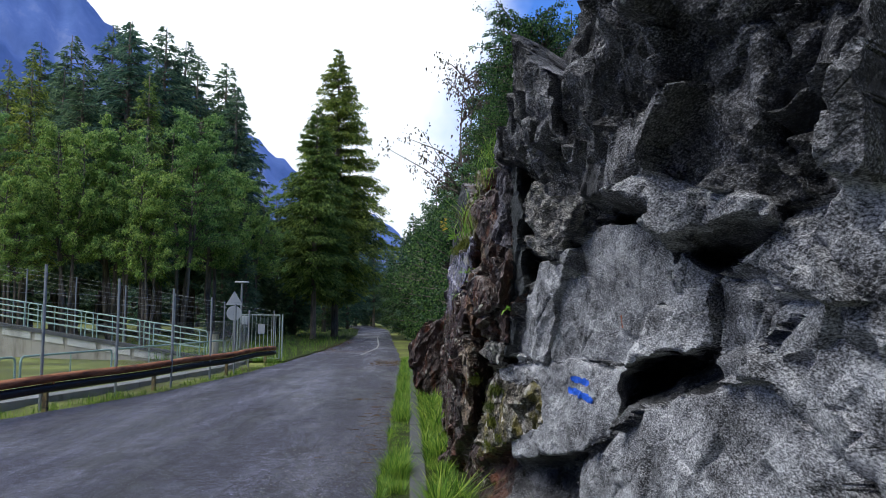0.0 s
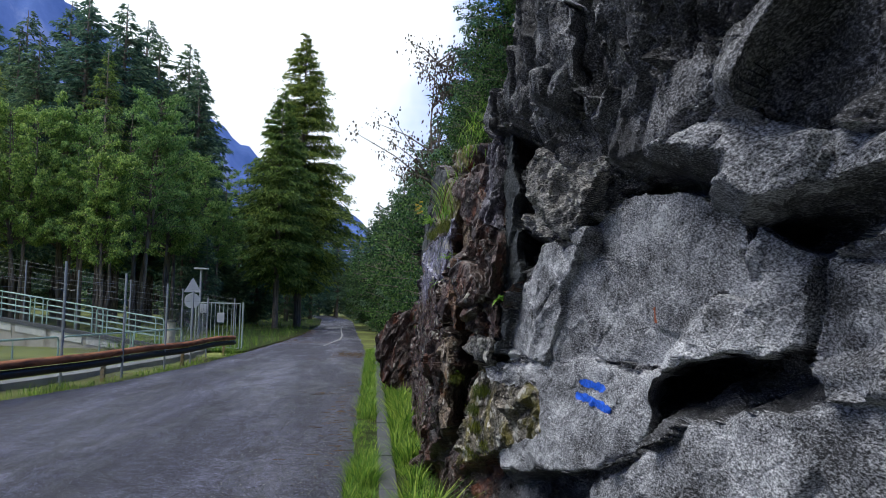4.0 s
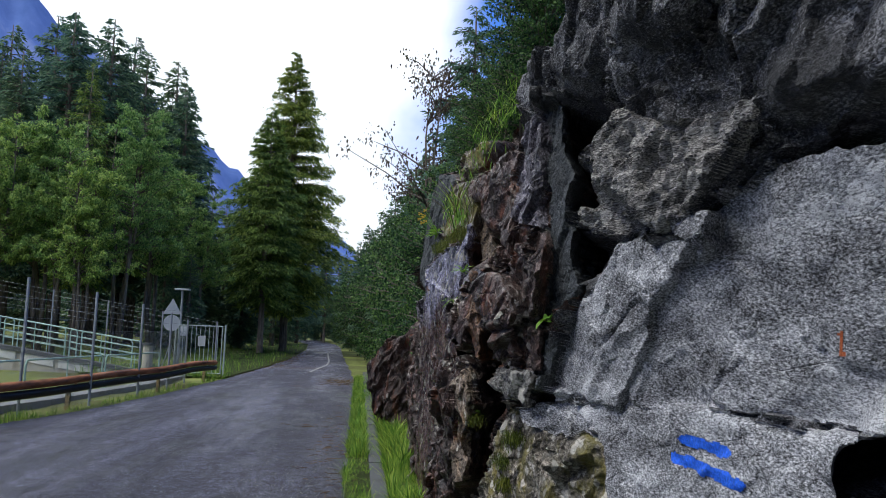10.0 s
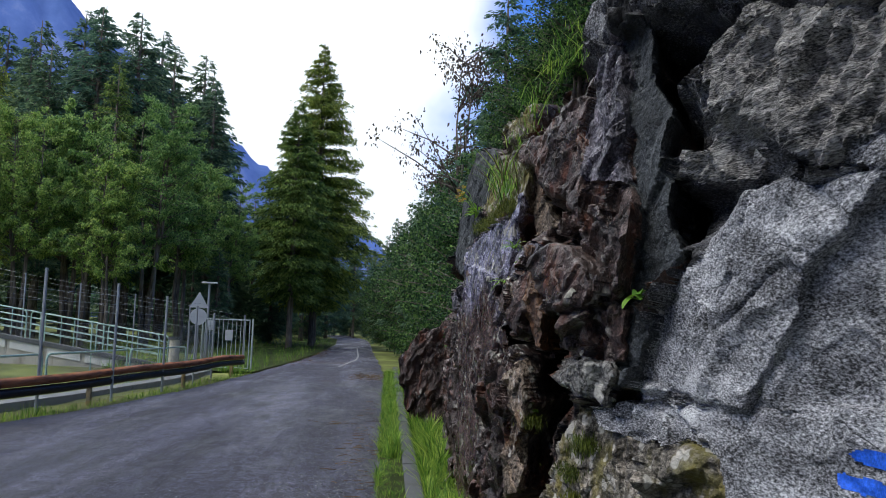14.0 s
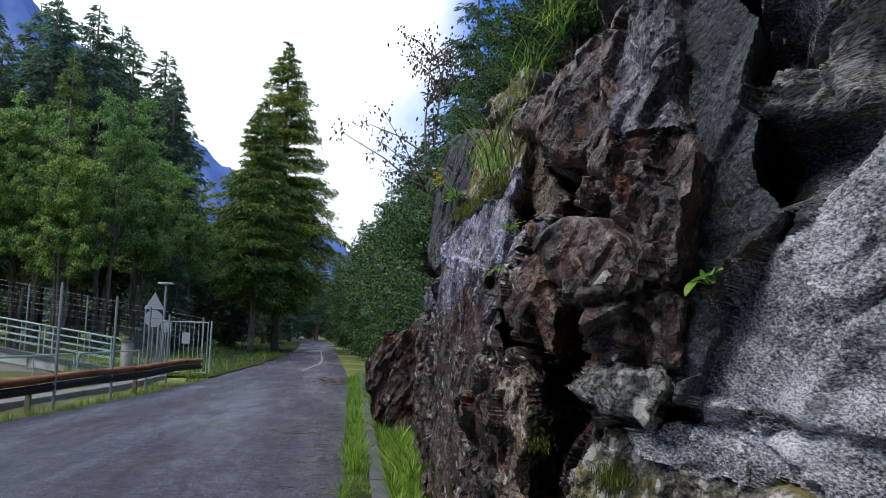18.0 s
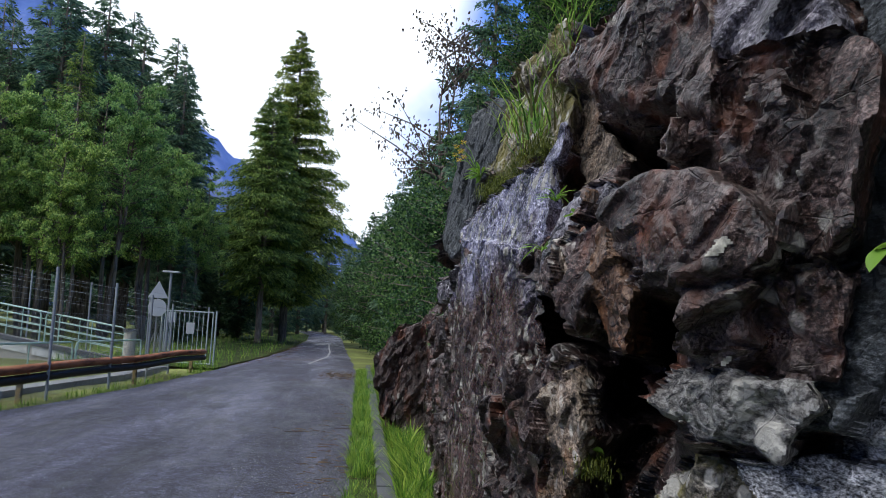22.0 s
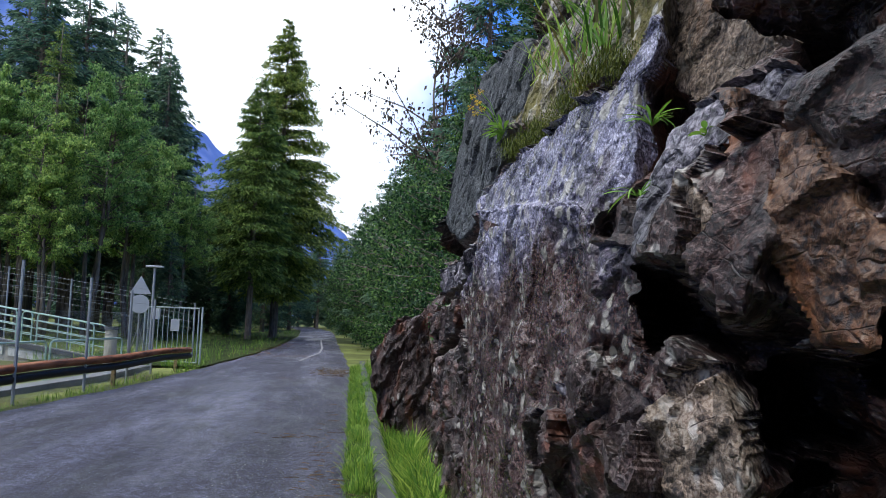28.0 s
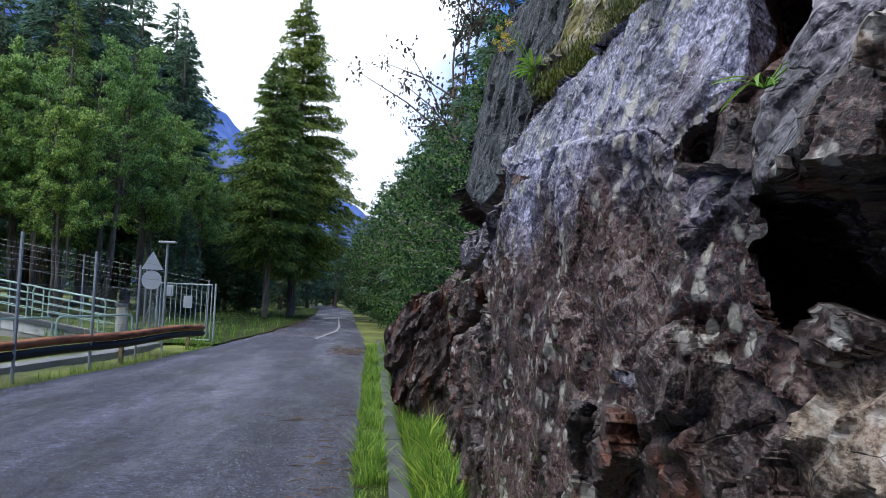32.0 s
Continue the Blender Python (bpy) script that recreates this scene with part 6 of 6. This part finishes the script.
for x, y, h, m in ((-21.8, 62, 24.5, SPRUCE_B), (-19.6, 64, 24.9, SPRUCE_B), (-18.6, 70, 24.4, SPRUCE_B), (-14.3, 66, 20.1, SPRUCE_B), (-13.4, 72, 11, SPRUCE_C), (-24.4, 60, 20.8, SPRUCE_B), (-27.5, 64, 21.5, SPRUCE_B), (-31, 63, 20, SPRUCE_C),
                   (-16.5, 78, 17, SPRUCE_C), (-11.5, 84, 12, SPRUCE_C), (-9.5, 92, 15, SPRUCE_C), (-10, 104, 16, SPRUCE_B), (-8.6, 116, 15, SPRUCE_C), (-5.5, 128, 14, SPRUCE_B), (-2.5, 134, 13, SPRUCE_C), (0.5, 126, 13, SPRUCE_B), (-11, 128, 15, SPRUCE_B), (-14, 95, 17, SPRUCE_B), (-13.5, 59, 8, SPRUCE_C), (-11.0, 55, 6.5, SPRUCE_C), (-23.0, 66, 26, SPRUCE_B), (-26, 70, 27, SPRUCE_B), (-20.8, 74, 27, SPRUCE_B), (-17, 74, 25, SPRUCE_B), (-15.6, 71, 22, SPRUCE_B), (-29.5, 70, 26, SPRUCE_B), (-33, 72, 26, SPRUCE_B), (-12.6, 78, 11.5, SPRUCE_C), (-24, 76, 27, SPRUCE_B), (-10.6, 76, 11, SPRUCE_C), (-36, 66, 24, SPRUCE_B)):
    s = h / (22 if m is SPRUCE_B else 18)
    plant_tree("spruce_tree", m, (x, y, 0), (s * 1.3, s), rt.uniform(0, 360), "dark spruce in the wood behind the fence", "forest spruces")
for x, y, h in ((-15, 140, 14), (-12, 136, 13), (-9, 140, 13), (-6.5, 144, 14), (-4, 140, 13), (-1, 146, 13), (2, 140, 13), (4.5, 134, 12), (-8, 152, 16), (-3, 155, 16)):
    plant_tree("spruce_tree", SPRUCE_C, (x, y, 0), (h / 14, h / 18), rt.uniform(0, 360), "low-branched spruce where the road bends away", "spruces at the bend")
for x, y, h in ((-17.0, 52, 17.6), (-23.6, 50, 18.2), (-26.5, 53, 18.5), (-29, 55, 18)):
    plant_tree("larch_tree", LARCH, (x, y, 0), (h / 20, h / 20), rt.uniform(0, 360), "thin yellow-green larch at the wood's edge", "larches")
for x, y, h, m in ((-19.3, 46, 11.6, BROAD_A), (-17.8, 49, 13.2, BROAD_B), (-14.0, 50, 13.2, BROAD_A), (-13.1, 55, 13.0, BROAD_B), (-21.7, 44, 9.5, BROAD_B), (-14.9, 46, 10.2, BROAD_B), (-16.3, 47, 11.0, BROAD_A), (-24.5, 47, 12, BROAD_A), (-11.6, 60, 11, BROAD_A), (-27, 46, 11, BROAD_B)):
    s = 1.13 * h / (12 if m is BROAD_A else 10)
    plant_tree("broadleaf_tree", m, (x, y, 0), (s * 0.85, s), rt.uniform(0, 360), "leafy green broadleaf tree with several stems", "broadleaf trees")
for x, y, s, m in ((1.9, 16.5, 0.5, BUSH), (2.3, 20, 0.75, BUSH), (2.3, 24, 0.95, BUSH), (2.5, 28, 1.1, BUSH), (2.2, 33, 1.1, BUSH), (2.0, 39, 1.2, BUSH), (1.6, 46, 1.25, BUSH), (1.2, 55, 1.3, BUSH), (0.6, 66, 1.3, BUSH), (0.0, 80, 1.3, BUSH), (-1.2, 96, 1.3, BUSH)):
    plant_tree("roadside_bush", m, (x, y, float(height(x, y))), (s, s), rt.uniform(0, 360), "dense green hazel bush beside the road", "roadside bushes")
for x, y, h, m in ((3.9, 31.7, 13, SPRUCE_C), (2.9, 27.5, 8.5, SPRUCE_C), (2.6, 36, 9.5, SPRUCE_C), (2.4, 44, 10.0, SPRUCE_C), (1.8, 52, 10.5, SPRUCE_B), (1.2, 62, 10.5, SPRUCE_C), (0.4, 75, 11.5, SPRUCE_B), (4.6, 23, 8.5, SPRUCE_C), (-0.4, 90, 11.5, SPRUCE_C), (6.5, 36, 12.0, SPRUCE_B), (5.5, 45, 12.0, SPRUCE_B), (4.2, 17.5, 6.5, SPRUCE_C), (6.0, 28, 10, SPRUCE_B)):
    s = h / (22 if m is SPRUCE_B else 18)
    plant_tree("spruce_tree", m, (x, y, float(height(x, y))), (s * 1.25, s), rt.uniform(0, 360), "spruce on the bank above the road", "bank spruces")
for x, y, h in ((3.6, 25.5, 7.5), (3.5, 33.5, 8.0), (3.1, 40, 9.0), (2.6, 48, 9.5), (3.4, 20.5, 5.5)):
    s = h / 10
    plant_tree("broadleaf_tree", BROAD_C, (x, y, float(height(x, y))), (s, s), rt.uniform(0, 360), "green broadleaf tree leaning over the bank", "bank broadleaf trees")
for x, y, z, k in ((1.45, 7.6, 4.1, 0.3), (1.5, 8.8, 4.0, 0.26), (1.6, 10.4, 3.9, 0.3), (1.7, 12.0, 3.8, 0.34)):
    plant_tree("rock_top_shrub", BUSH, (x, y, z), (k, k), rt.uniform(0, 360), "small dense shrub rooted on top of the rock", "shrubs on the rock")
plant_tree("birch_tree", TWIGGY, (1.9, 31.5, float(height(1.9, 31.5))), (1.0, 1.5), 200, "thin birch with sparse dark leaves against the sky")



def mountain():
    """The mountain flanks round the valley, lowest where the road leads; unseen ones beside and behind are added to
    block low light.
    """
    us = np.linspace(-1, 1, 640)
    vs = np.linspace(0, 1, 50)
    U, V = np.meshgrid(us, vs)
    u, v = U.ravel(), V.ravel()
    az = -180 + (u + 1) / 2 * 360
    rise = np.interp(az, (-180, -120, -62, -30, -21.8, -17.5, -14, -11.5, -8.9, -6.5, -2.6, -1, 0.2, 4, 12, 40, 90, 140, 180), (16, 22, 27, 24, 19.4, 16.5, 13.9, 12.6, 10.6, 8.6, 6.6, 5.9, 5.3, 4.6, 9, 24, 32, 24, 16))
    crest = 1900 * np.tan(np.radians(rise)) + 18
    d = 1900 - 500 * v
    p0 = np.stack([az * 12, v * 300, 0 * v], 1)
    d = d + rough(p0, 70, 5) * 70 * (0.3 + v)
    z = crest * (1 - v) + rough(np.stack([az * 25, 0 * v, 0 * v], 1), 20, 5) * 16 * (1 - v) + rough(p0, 40, 4) * 14
    p = np.stack([np.sin(np.radians(az)) * d, np.cos(np.radians(az)) * d, z - 20], 1)
    nx = len(us)
    k = (np.arange(len(vs) - 1)[:, None] * nx + np.arange(nx - 1)).ravel()
    tagged(new("backdrop_mountain", quick("backdrop_mountain", p, np.stack([k, k + nx, k + nx + 1, k + 1], 1), MOUNTAIN, True)), "blue mountain ring beyond the forest, its haze painted and faintly glowing", "mountain", kind="structure")


mountain()
